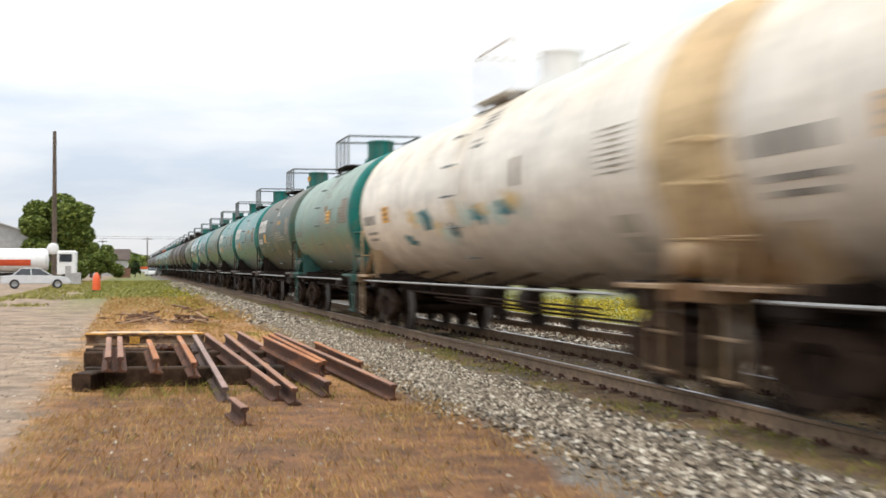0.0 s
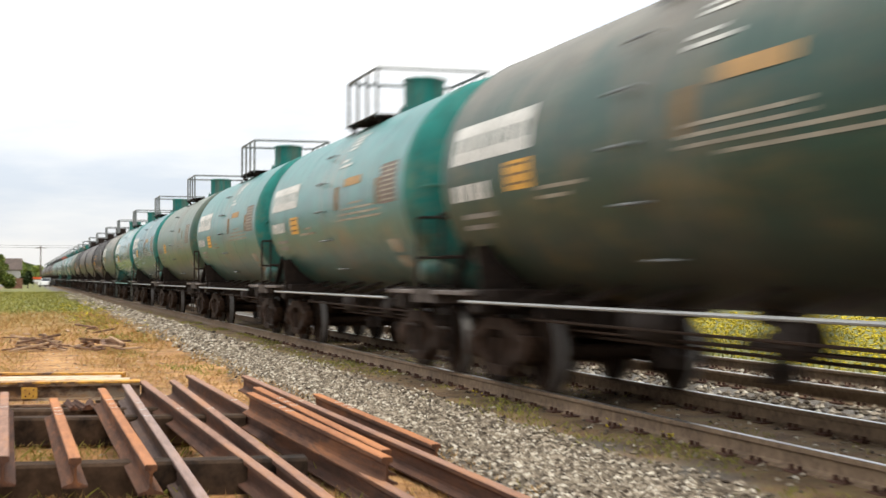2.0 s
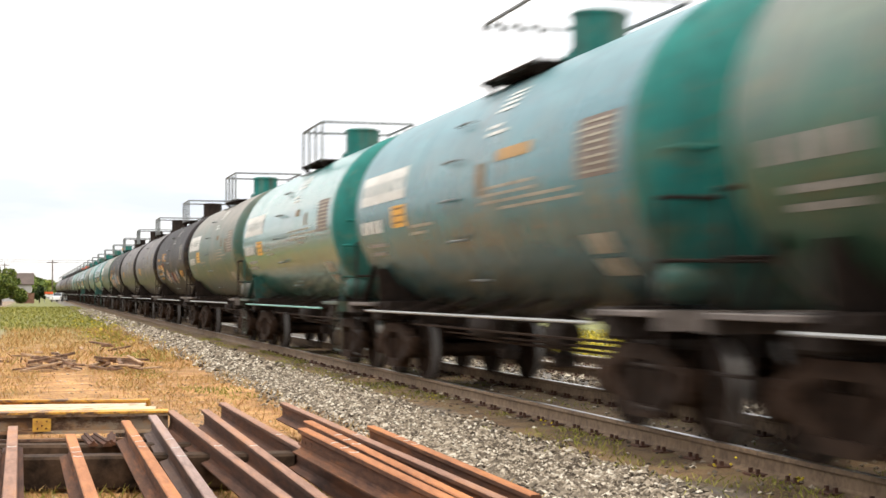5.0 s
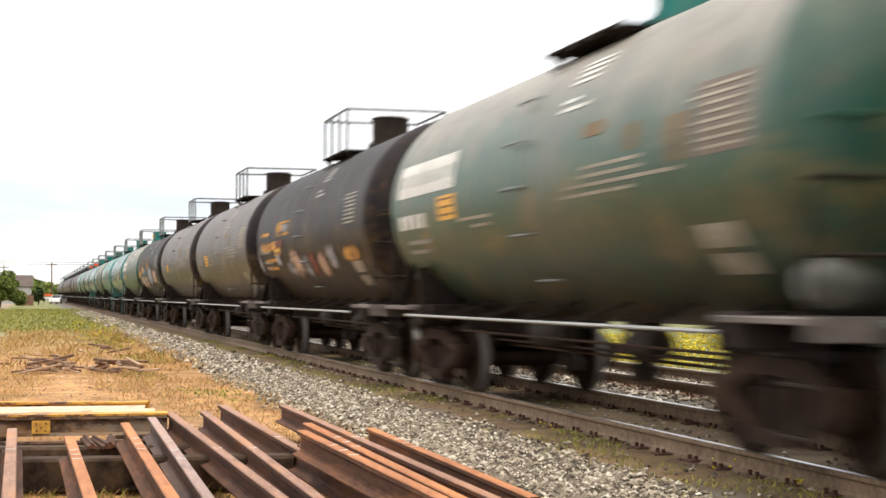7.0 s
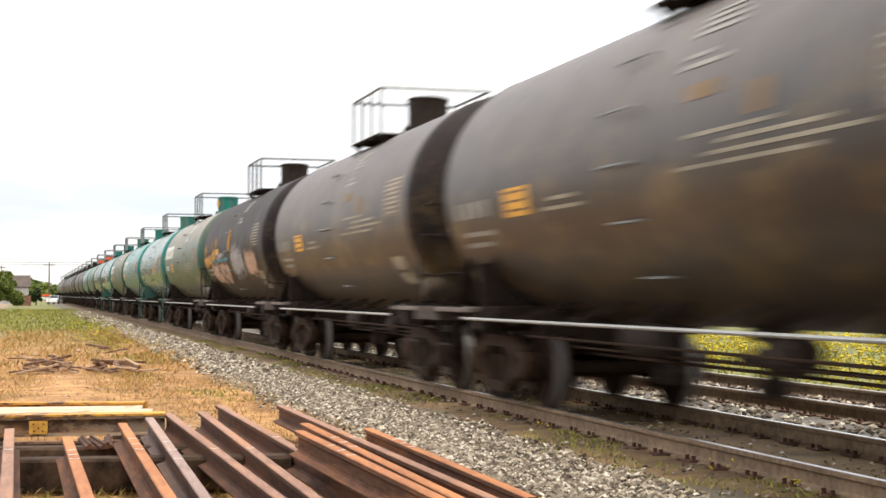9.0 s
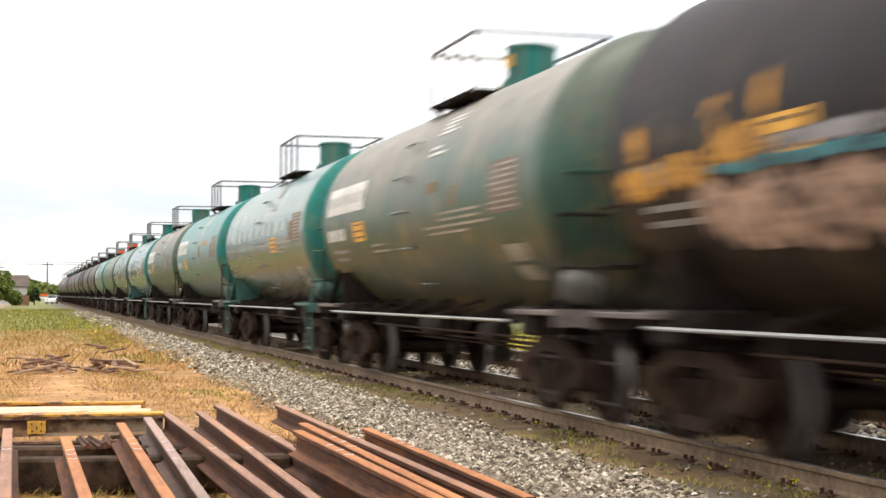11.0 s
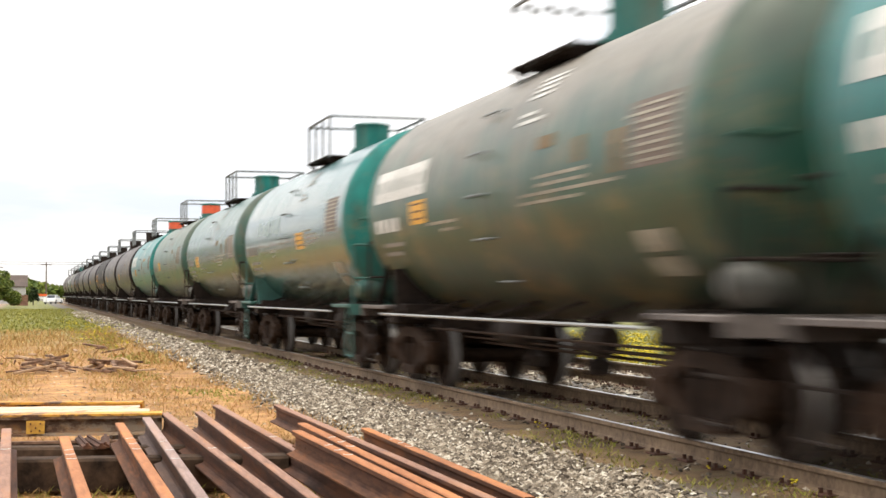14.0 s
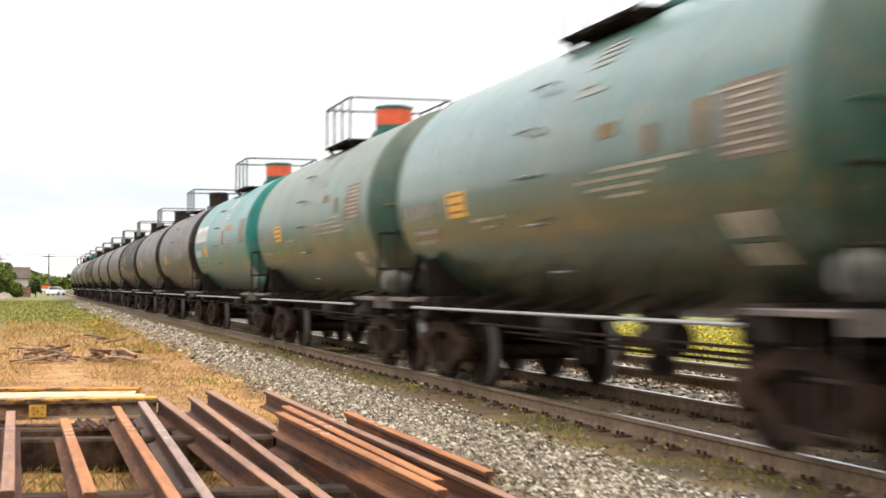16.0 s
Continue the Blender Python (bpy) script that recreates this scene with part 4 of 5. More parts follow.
                rows.append([bm.verts.new((-rad * math.cos(radians(q)), yy, BARREL_Z + rad * math.sin(radians(q)))) for q in (mid - half_a, mid - half_a / 3, mid + half_a / 3, mid + half_a)])
            for p, q in zip(rows, rows[1:]):
                for j in range(3):
                    bm.faces.new((p[j], p[j + 1], q[j + 1], q[j]))
            part("spray_patch", bm, mat, car, text)
    if graffiti:
        for k in range(15):
            y = 3.6 - 0.55 * k + rng.uniform(-0.2, 0.2)
            ac, wy, wa = -18 + rng.uniform(-12, 8), rng.uniform(0.15, 0.55), rng.uniform(4, 13)
            bm = bmesh.new()
            rad = rr + 0.002 + 0.0006 * k
            hub = None
            ring = []
            for j in range(14):
                q = j / 14 * 2 * math.pi
                f = rng.uniform(0.45, 1.1)
                aa, yy = radians(ac + wa * f * math.sin(q)), y + wy * f * math.cos(q) + 0.25 * math.sin(q) * wy
                ring.append(bm.verts.new((-rad * math.cos(aa), yy, BARREL_Z + rad * math.sin(aa))))
            hub = bm.verts.new((-rad * math.cos(radians(ac)) - 0.004, y, BARREL_Z + rad * math.sin(radians(ac))))
            for j in range(14):
                bm.faces.new((hub, ring[j], ring[(j + 1) % 14]))
            part("spray_patch", bm, graffiti[k % len(graffiti)], car, "sprayed paint scrawl")
    return car


TEAL = tank_paint("teal_enamel", (0.004, 0.165, 0.152), (0.03, 0.195, 0.178), 0.26, rough=0.30, rust=0.35, spill=0.75, spill_colour=(0.20, 0.165, 0.12))
TEAL_CLEAN = tank_paint("clean_teal_enamel", (0.0012, 0.15, 0.128), (0.004, 0.175, 0.152), 0.15, rough=0.50, rust=0.35, sheen=0.25)
TEAL_BLUE = tank_paint("blue_teal_enamel", (0.012, 0.145, 0.165), (0.08, 0.21, 0.23), 0.45, rough=0.27)
GREEN_DARK = tank_paint("dull_green_enamel", (0.012, 0.068, 0.042), (0.085, 0.095, 0.065), 0.45, rough=0.4)
SAGE = tank_paint("pale_sage_enamel", (0.06, 0.19, 0.135), (0.31, 0.40, 0.33), 0.68, rough=0.36)
GLOSSY = tank_paint("glossy_grey_green_enamel", (0.008, 0.088, 0.062), (0.05, 0.14, 0.115), 0.36, rough=0.23, rust=0.2, coat=0.25)
TEAL_GLOSS = tank_paint("glossy_teal_enamel", (0.004, 0.165, 0.135), (0.012, 0.19, 0.155), 0.25, grime_shade=(0.018, 0.07, 0.055), rough=0.22, rust=0.15, coat=0.4)
GLOSSY_BLUE = tank_paint("glossy_blue_green_enamel", (0.007, 0.092, 0.080), (0.035, 0.14, 0.13), 0.30, grime_shade=(0.02, 0.055, 0.045), rough=0.23, rust=0.1, coat=0.4, spill=0.25)
DEEP_GREEN = tank_paint("glossy_deep_green_enamel", (0.006, 0.085, 0.058), (0.035, 0.12, 0.088), 0.25, rough=0.27, rust=0.4, coat=0.18, spill=0.3)
OLIVE = tank_paint("dusty_olive_green_enamel", (0.012, 0.070, 0.037), (0.30, 0.25, 0.205), 0.54, rough=0.40)
OLIVE_DARK = tank_paint("dark_green_dusty_enamel", (0.007, 0.052, 0.032), (0.27, 0.225, 0.185), 0.34, rough=0.44, rust=0.4, sheen=0.3)
OLIVE_PALE = tank_paint("dusty_grey_green_enamel", (0.014, 0.10, 0.06), (0.18, 0.19, 0.14), 0.50, rough=0.32)
BLACK = tank_paint("sooty_black_enamel", (0.0095, 0.0068, 0.0068), (0.027, 0.020, 0.019), 0.55, rough=0.46, rust=0.25, sheen=0.15, spill=0.2)
TAUPE = tank_paint("dusty_dark_brown_enamel", (0.026, 0.021, 0.019), (0.112, 0.092, 0.083), 0.70, rough=0.40)
BEIGE = tank_paint("stained_cream_enamel", (0.88, 0.82, 0.70), (0.74, 0.62, 0.44), 0.35, grime_shade=(0.17, 0.11, 0.06), rough=0.42, rust=0.3, spill_colour=(0.42, 0.30, 0.16))
BEIGE_HEAD = tank_paint("rust_stained_cream_enamel", (0.74, 0.56, 0.32), (0.58, 0.40, 0.21), 0.5, grime_shade=(0.20, 0.10, 0.045), rough=0.5)
DUSTY_TANK = speckled("dusty_grey_reservoir_paint", (0.05, 0.052, 0.043), (0.15, 0.143, 0.122), 5, 0.6, 0.0, 0.1)
TEAL_PIPE = speckled("teal_painted_pipe", (0.05, 0.22, 0.19), (0.16, 0.38, 0.33), 12, 0.4, 0.0, 0.1)
SPRAY_ORANGE = flaking("orange_spray_paint", (0.58, 0.27, 0.03), (0.03, 0.018, 0.010), (0.12, 0.06, 0.02), 0.47)
SPRAY_PINK = flaking("pale_spray_paint", (0.48, 0.31, 0.21), (0.05, 0.034, 0.026), (0.16, 0.09, 0.06), 0.47)
SPRAY_RED = flaking("dull_red_spray_paint", (0.20, 0.05, 0.025), (0.02, 0.014, 0.012), (0.06, 0.03, 0.02), 0.47)
SPRAY_GREY = flaking("grey_spray_paint", (0.29, 0.28, 0.28), (0.022, 0.018, 0.017), (0.08, 0.07, 0.065), 0.47)
SPRAY_OCHRE = speckled("ochre_spray_paint", (0.50, 0.38, 0.20), (0.70, 0.48, 0.16), 3, 0.6, 0.0, 0.0)
SPRAY_MIST = speckled("mint_spray_paint", (0.50, 0.50, 0.42), (0.34, 0.50, 0.44), 3, 0.6, 0.0, 0.0)
SPRAY_TEAL = flaking("teal_spray_paint", (0.05, 0.22, 0.24), (0.015, 0.03, 0.032), (0.03, 0.08, 0.09), 0.47)


# sprayed shapes: along the barrel, angles below and above its middle, paint
BAND_MURAL = [
    (0.6, 3.7, -36, -13, SPRAY_PINK, "pale pink sprayed panel"), (0.3, 3.6, -13, -9, SPRAY_TEAL, "teal sprayed stripe"), (0.9, 2.5, -9, -4, SPRAY_GREY, "pale grey sprayed streak"),
    (4.35, 5.05, -17, -6, SPRAY_ORANGE, "orange sprayed letter"), (3.45, 4.25, -15, -4, SPRAY_ORANGE, "orange sprayed letter"), (2.55, 3.35, -10, 0, SPRAY_ORANGE, "orange sprayed letter"),
    (4.55, 4.8, -5, 6, SPRAY_ORANGE, "orange sprayed stroke"), (3.2, 3.4, -2, 10, SPRAY_ORANGE, "orange sprayed stroke"), (2.5, 2.65, 0, 13, SPRAY_ORANGE, "orange sprayed stroke"),
    (-2.2, -0.3, -32, 2, SPRAY_GREY, "grey sprayed panel"), (-0.2, 0.1, -6, 18, SPRAY_ORANGE, "orange sprayed stroke"), (-4.2, -2.6, -30, -6, SPRAY_PINK, "pale pink sprayed panel"),
]
BARS_MURAL = [
    (3.1, 4.6, -12, -4, SPRAY_ORANGE, "broad orange sprayed bar"), (3.6, 4.6, 1, 4, SPRAY_ORANGE, "thin orange sprayed bar"), (3.0, 4.3, -20, -17, SPRAY_ORANGE, "thin orange sprayed bar"),
    (3.1, 4.2, -27, -24, SPRAY_ORANGE, "thin orange sprayed bar"), (1.2, 2.6, -1, 1.5, SPRAY_ORANGE, "orange edge of a sprayed frame"), (1.2, 2.6, 8, 10, SPRAY_ORANGE, "orange edge of a sprayed frame"),
    (1.3, 2.0, 1.5, 8, SPRAY_GREY, "grey sprayed panel"), (2.0, 2.6, 1.5, 8, SPRAY_ORANGE, "orange sprayed panel"), (2.3, 3.0, -24, -14, SPRAY_GREY, "grey sprayed smear"), (2.0, 2.8, -10, -3, SPRAY_RED, "dull red sprayed smear"),
    (0.4, 1.4, -34, -12, SPRAY_PINK, "tan sprayed disc"), (1.3, 1.9, -33, -20, SPRAY_GREY, "grey sprayed letter"), (-0.3, 0.2, -36, -18, SPRAY_GREY, "grey sprayed letter"), (-1.0, -0.5, -34, -16, SPRAY_RED, "dull red sprayed letter"),
    (-1.9, -1.3, -35, -18, SPRAY_PINK, "pale sprayed letter"), (-2.8, -2.2, -30, -14, SPRAY_GREY, "grey sprayed letter"), (-4.6, -3.6, -26, -16, SPRAY_ORANGE, "orange sprayed patch"), (4.9, 5.2, -30, -8, SPRAY_GREY, "pale grey smear"),
]


def make_kinds():
    frame_g = speckled("green_end_frame", (0.018, 0.06, 0.045), (0.035, 0.13, 0.11), 6, 0.6, 0.0, 0.1)
    return {
        "teal": tank_car("teal-painted steel tank car with white lettering", TEAL, TEAL_CLEAN, TEAL_CLEAN, UNDER, marks=1),
        "tealblue": tank_car("blue-green tank car with white lettering and faded sides", TEAL_BLUE, TEAL_CLEAN, TEAL_CLEAN, UNDER, marks=2),
        "olive": tank_car("dusty olive-green tank car with white lettering", OLIVE, GREEN_DARK, TEAL_CLEAN, UNDER, marks=3, tank_mat=DUSTY_TANK),
        "olive_dark": tank_car("dark green tank car with dust along its top and white lettering", OLIVE_DARK, GREEN_DARK, TEAL_CLEAN, UNDER, marks=2, tank_mat=DUSTY_TANK, plate=True),
        "olive2": tank_car("dusty taupe and green tank car with dull green end", OLIVE, GREEN_DARK, TEAL_CLEAN, UNDER, marks=4, tank_mat=DUSTY_TANK, plate=True),
        "glossy": tank_car("glossy grey-green tank car reflecting the sky", GLOSSY, TEAL_CLEAN, TEAL_CLEAN, frame_g, lettered=False, marks=5, panel_at=(-1.5, -13), pale_squares=(3.9, 0.85, 9)),
        "glossy_blue": tank_car("glossy blue-green tank car with rubbed pale squares", GLOSSY_BLUE, TEAL_CLEAN, TEAL_CLEAN, frame_g, lettered=False, marks=16, panel_at=(-1.1, -14), pale_squares=(3.3, 0.55, 5)),
        "glossy_white": tank_car("shiny teal tank car with teal end frame", TEAL_GLOSS, TEAL_CLEAN, TEAL_CLEAN, TEAL_CLEAN, marks=6, bar_mat=TEAL_PIPE),
        "sage": tank_car("pale sage-green tank car with orange label", SAGE, TEAL_CLEAN, TEAL_CLEAN, frame_g, lettered=False, marks=7, bar_mat=PIPE, panel_at=(-1.5, -4)),
        "palegreen": tank_car("dusty grey-green tank car with green end", OLIVE_PALE, GREEN_DARK, TEAL_CLEAN, UNDER, lettered=False, marks=8, tank_mat=DUSTY_TANK),
        "deepgreen": tank_car("glossy deep green tank car with a dusty lower side", DEEP_GREEN, GREEN_DARK, TEAL_CLEAN, UNDER, lettered=False, marks=17, tank_mat=DUSTY_TANK, bar_mat=PIPE),
        "red": tank_car("dusty grey-green tank car with red-banded manway", OLIVE_PALE, GREEN_DARK, TEAL_CLEAN, UNDER, lettered=False, red_dome=True, marks=9, tank_mat=DUSTY_TANK),
        "redteal": tank_car("teal tank car with red-banded manway", TEAL, TEAL_CLEAN, TEAL_CLEAN, UNDER, red_dome=True, marks=10),
        "black": tank_car("sooty black tank car with sprayed paint", BLACK, BLACK, UNDER, UNDER, lettered=False, side_tank=False, marks=12, mural=BARS_MURAL),
        "black2": tank_car("black tank car with orange sprayed paint", BLACK, BLACK, UNDER, UNDER, lettered=False, side_tank=False, marks=13, mural=BAND_MURAL),
        "taupe": tank_car("dusty dark brown tank car with black end", TAUPE, BLACK, UNDER, UNDER, lettered=False, marks=14),
        "beige": tank_car("long stained cream tank car with rusty end", BEIGE, BEIGE_HEAD, WHITE, BEIGE_HEAD, length=BEIGE_LENGTH, lettered=False, rail_mat=WHITE, marks=15, graffiti=(SPRAY_TEAL, SPRAY_OCHRE, SPRAY_MIST)),
    }


ORDER = ["beige", "beige", "beige", "sage", "olive_dark", "teal", "teal", "palegreen", "tealblue", "glossy_white", "olive", "black", "taupe", "taupe",
         "black2", "olive2", "glossy", "teal", "olive", "glossy_blue", "deepgreen", "red", "redteal", "taupe", "taupe", "black", "taupe", "taupe",
         "taupe", "black", "taupe", "olive", "taupe", "taupe"]


def make_train():
    kinds, used, cars = make_kinds(), set(), []
    joint = 15.7 - 6 * CAR_LENGTH - 3 * BEIGE_LENGTH
    for k in ORDER:
        length = BEIGE_LENGTH if k == "beige" else CAR_LENGTH
        y = joint + length / 2
        if k in used:
            car = copy_thing(kinds[k], pose(TRACK_X, y, RAIL_Z))
        else:
            car = kinds[k]
            used.add(k)
            car.matrix_basis = pose(TRACK_X, y, RAIL_Z)
        cars.append((car, y))
        joint += length
    return cars


TRAIN = make_train()

# ---- stacked rails beside the line ----
STACK = [
    # near end, far end (base of the rail), finish
    ((-0.24, 6.83, 0.265), (-0.29, 11.30, 0.285), "dull"), ((-0.10, 6.78, 0.265), (-0.14, 11.40, 0.285), "dull"),
    ((0.30, 6.79, 0.24), (0.26, 10.87, 0.265), "bright"), ((0.72, 6.67, 0.20), (0.71, 11.90, 0.265), "bright"),
    ((1.00, 5.63, 0.0), (0.97, 12.57, 0.25), "grey"), ((1.57, 5.72, 0.0), (1.16, 13.01, 0.25), "dull"),
    ((1.71, 5.31, 0.0), (1.49, 13.31, 0.23), "dull"), ((2.17, 6.14, 0.0), (1.74, 14.09, 0.23), "dull"),
    ((2.82, 5.58, 0.0), (2.43, 14.73, 0.17), "dull"), ((2.17, 6.90, 0.17), (1.82, 10.20, 0.33), "bright"),
    ((2.30, 7.45, 0.15), (1.96, 10.77, 0.33), "bright"), ((2.87, 8.26, 0.08), (2.81, 12.41, 0.13), "bright"),
    ((1.03, 3.3, 0.0), (0.97, 4.15, 0.02), "dull"),
]


def make_stack():
    for a, b, finish in STACK:
        a, b = Vector(a), Vector(b)
        mid = (a + b) / 2
        bm = bmesh.new()
        prism(bm, RAIL_OUTLINE, a - mid, b - mid)
        d = (b - a).normalized()
        for s in (-1, 1):
            for k in (0.1, 0.24):
                c = (a if s < 0 else b) - mid - d * s * k + Vector((0, 0, 0.085))
                rod(bm, c - Vector((0.0115, 0, 0)), c + Vector((0.0115, 0, 0)), 0.014, 8)
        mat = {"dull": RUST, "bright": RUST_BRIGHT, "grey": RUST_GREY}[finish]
        text = {"dull": "brown rusted used steel rail lying in a stack", "bright": "orange rusted used steel rail lying in a stack",
                "grey": "grey-brown weathered used steel rail lying in a stack"}[finish]
        bm.normal_update()
        bmesh.ops.recalc_face_normals(bm, faces=bm.faces)
        # upward faces of the head get the lighter, lit rust; the rest stays shaded
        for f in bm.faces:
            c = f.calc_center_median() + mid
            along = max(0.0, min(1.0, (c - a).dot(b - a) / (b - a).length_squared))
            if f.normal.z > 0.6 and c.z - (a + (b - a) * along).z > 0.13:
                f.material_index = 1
        rail = solid("used_rail", bm, [mat, RAIL_WORN_LIT[finish]], text, "rail", "stacked rails", m=pose(*mid))
        if (b - a).length > 3:
            for f in (0.30, 0.42, 0.55) if finish != "dull" else (0.36,):
                bm = bmesh.new()
                for k in range(5):
                    x = -0.024 + 0.012 * k
                    box(bm, (b - mid) * f + Vector((x, 0.02 * math.sin(k * 0.9 + f * 9), 0.1765)), (0.013, 0.016, 0.002))
                part("paint_mark", bm, WHITE_MARK, rail, "thin chalky mark across the rail head")


    def timber(a, b, w, h, label):
        bm = bmesh.new()
        prism(bm, [(-w / 2, 0.02), (-w / 2 + 0.02, 0), (w / 2 - 0.02, 0), (w / 2, 0.02), (w / 2, h - 0.02), (w / 2 - 0.02, h), (-w / 2 + 0.02, h), (-w / 2, h - 0.02)], a, b)
        solid("timber_bearer", bm, TIMBER, label, "timber", "stack bearers")

    timber((-0.52, 8.05, 0.0), (1.85, 7.9, 0.0), 0.24, 0.245, "dark old railway sleeper under the rails")
    timber((-0.62, 11.35, 0.0), (1.9, 11.0, 0.0), 0.24, 0.25, "dark old railway sleeper under the rails")
    timber((-0.55, 7.35, 0.0), (-0.25, 8.6, 0.0), 0.22, 0.22, "dark old railway sleeper lying askew")
    # yellow steel beams across the far end, on timber blocks
    def beam(a, b, w, h, mat, label, plate=False):
        a, b = Vector(a), Vector(b)
        mid, t = (a + b) / 2, 0.022
        bm = bmesh.new()
        prism(bm, [(-w, 0), (w, 0), (w, t), (0.012, t + 0.006), (0.012, h - t - 0.006), (w, h - t), (w, h), (-w, h), (-w, h - t), (-w + 0.012, h - t - 0.006), (-w + 0.012, t + 0.006), (-w, t)], a - mid, b - mid)
        ob = solid("steel_beam", bm, mat, label, "beam", "yellow beams", m=pose(*mid))
        if plate:
            c = Vector((-0.16, -w - 0.03, h / 2))
            bm = bmesh.new()
            box(bm, c, (0.15, 0.016, 0.11))
            plate_ob = part("bolted_plate", bm, YELLOW_CLEAN, ob, "square bolted yellow plate")
            for px, pz in ((-0.04, 0.03), (0.04, 0.03), (0.0, -0.005), (-0.035, -0.03), (0.035, -0.03)):
                bm = bmesh.new()
                rod(bm, c + Vector((px, -0.02, pz)), c + Vector((px, 0.0, pz)), 0.008, 6)
                part("bolt", bm, RUST, plate_ob, "rusty bolt head")
        return ob

    beam((-0.66, 13.10, 0.25), (1.13, 12.93, 0.25), 0.10, 0.165, BEAM_FACE, "grey-brown steel beam with a yellow edge across the rail stack", True)
    bm = bmesh.new()
    prism(bm, [(-0.115, 0), (0.115, 0), (0.115, 0.018), (-0.115, 0.018)], (-0.66, 13.10, 0.417), (1.13, 12.93, 0.417))
    solid("flange_strip", bm, YELLOW_STEEL, "flaking yellow-painted steel strip on the beam", "beam", "yellow beams")
    for k in range(2):
        bm = bmesh.new()
        y, x0 = 13.56 + 0.41 * k, -0.62 + 0.05 * k
        prism(bm, [(-0.195, 0), (0.195, 0), (0.195, 0.06), (0.185, 0.07), (-0.185, 0.07), (-0.195, 0.06)], (x0, y, 0.35), (1.06 - 0.06 * k, y - 0.17, 0.35))
        solid("painted_plank", bm, CREAM, "peeling cream-painted plank behind the beam", "plank", "planks behind the beam")
    beam((-0.52, 15.15, 0.20), (1.10, 14.75, 0.20), 0.10, 0.20, YELLOW_STEEL, "flaking yellow-painted steel beam lying across the rail stack")
    for x, y0, y1, h in ((-0.45, 12.9, 14.1, 0.245), (0.9, 12.75, 14.0, 0.245), (-0.3, 14.8, 15.4, 0.20), (0.9, 14.5, 15.1, 0.20)):
        timber((x, y0, 0.0), (x, y1, 0.0), 0.2, h, "short dark timber block under the beam")
        if y0 < 14:
            timber((x, 13.35, h), (x, y1, h), 0.16, 0.35 - h, "thin dark packing timber under the planks")
    timber((-0.62, 12.25, 0.0), (1.35, 11.85, 0.0), 0.20, 0.25, "dark old railway sleeper under the rails")
    bm = bmesh.new()
    prism(bm, [(-0.03, 0), (0.03, 0), (0.03, 0.02), (-0.03, 0.02)], (-0.5, 12.62, 0.225), (1.0, 12.50, 0.225))
    solid("pale_batten", bm, BOARD, "thin pale wooden batten under the beam", "plank")
    bm = bmesh.new()
    prism(bm, [(-0.05, 0), (0.05, 0), (0.05, 0.225), (-0.05, 0.225)], (-0.45, 12.64, 0), (0.95, 12.53, 0))
    solid("timber_bearer", bm, TIMBER, "dark old railway sleeper on edge under the beam", "timber", "stack bearers")
    # short joint bars lying between the rails
    for x, y, r in ((0.44, 12.15, 3), (0.53, 12.12, 6), (0.615, 12.2, -3)):
        bm = bmesh.new()
        prism(bm, [(-0.035, 0), (0.035, 0), (0.035, 0.02), (0.012, 0.03), (0.012, 0.045), (-0.012, 0.045), (-0.012, 0.03), (-0.035, 0.02)], (0, -0.36, 0), (0, 0.36, 0))
        solid("joint_bar", bm, RUST, "short brown rusted rail joint bar on the bearers", "rail fitting", "joint bars", m=pose(x, y, 0.25, 0, 0, r))


make_stack()


def make_debris():
    rng = random.Random(21)
    for cx, cy, n in ((0.40, 28.2, 34), (1.62, 27.6, 24), (-0.05, 29.8, 9), (1.5, 36.5, 4)):
        for k in range(n):
            bm = bmesh.new()
            ln, w = 1.1 if k < 2 and n > 10 else rng.uniform(0.15, 0.62), rng.uniform(0.03, 0.09)
            box(bm, (0, 0, 0), (ln, w, rng.uniform(0.02, 0.05)), bev=0.006)
            dx, dy = rng.gauss(0, 0.24), rng.gauss(0, 0.9)
            heap = 0.24 * math.exp(-(dx / 0.3) ** 2) * rng.random()
            tip = rng.uniform(0, 15) if rng.random() < 0.75 else -rng.uniform(0, 10)
            m = pose(cx + dx, cy + dy, 0.05 + heap + abs(math.sin(radians(tip))) * ln * 0.3, rng.uniform(-14, 14), tip, rng.choice((-62, -45, -25, 35, 75)) + rng.gauss(0, 22))
            solid("scrap_board", bm, BOARD if k % 4 else PALE_BOARD, "broken weathered board in a scrap pile on dry grass", "scrap wood", "scrap pile", m=m)


make_debris()

# ---- far end of the yard ----


def leaf_cloud(rng, blobs, n, size):
    """Leaf clumps spread through several overlapping lobes."""
    pieces = []
    tot = sum(r ** 2 for *_, r in blobs)
    for bx, by, bz, r in blobs:
        for _ in range(int(n * r * r / tot)):
            v = Vector((rng.gauss(0, 1), rng.gauss(0, 1), rng.gauss(0, 1))).normalized() * r * rng.uniform(0.55, 1.06) ** 0.6
            c = Vector((bx, by, bz)) + Vector((v.x, v.y, v.z * 0.82))
            s = size * rng.uniform(0.5, 1.3)
            u = Vector((rng.gauss(0, 1), rng.gauss(0, 1), rng.gauss(0, 0.6))).normalized()
            w = u.cross(Vector((rng.gauss(0, 1), rng.gauss(0, 1), rng.gauss(0, 1)))).normalized()
            pieces.append(([tuple(c - u * s), tuple(c + w * s * 0.55), tuple(c + u * s), tuple(c - w * s * 0.55)], [(0, 1, 2, 3)]))
    return pieces


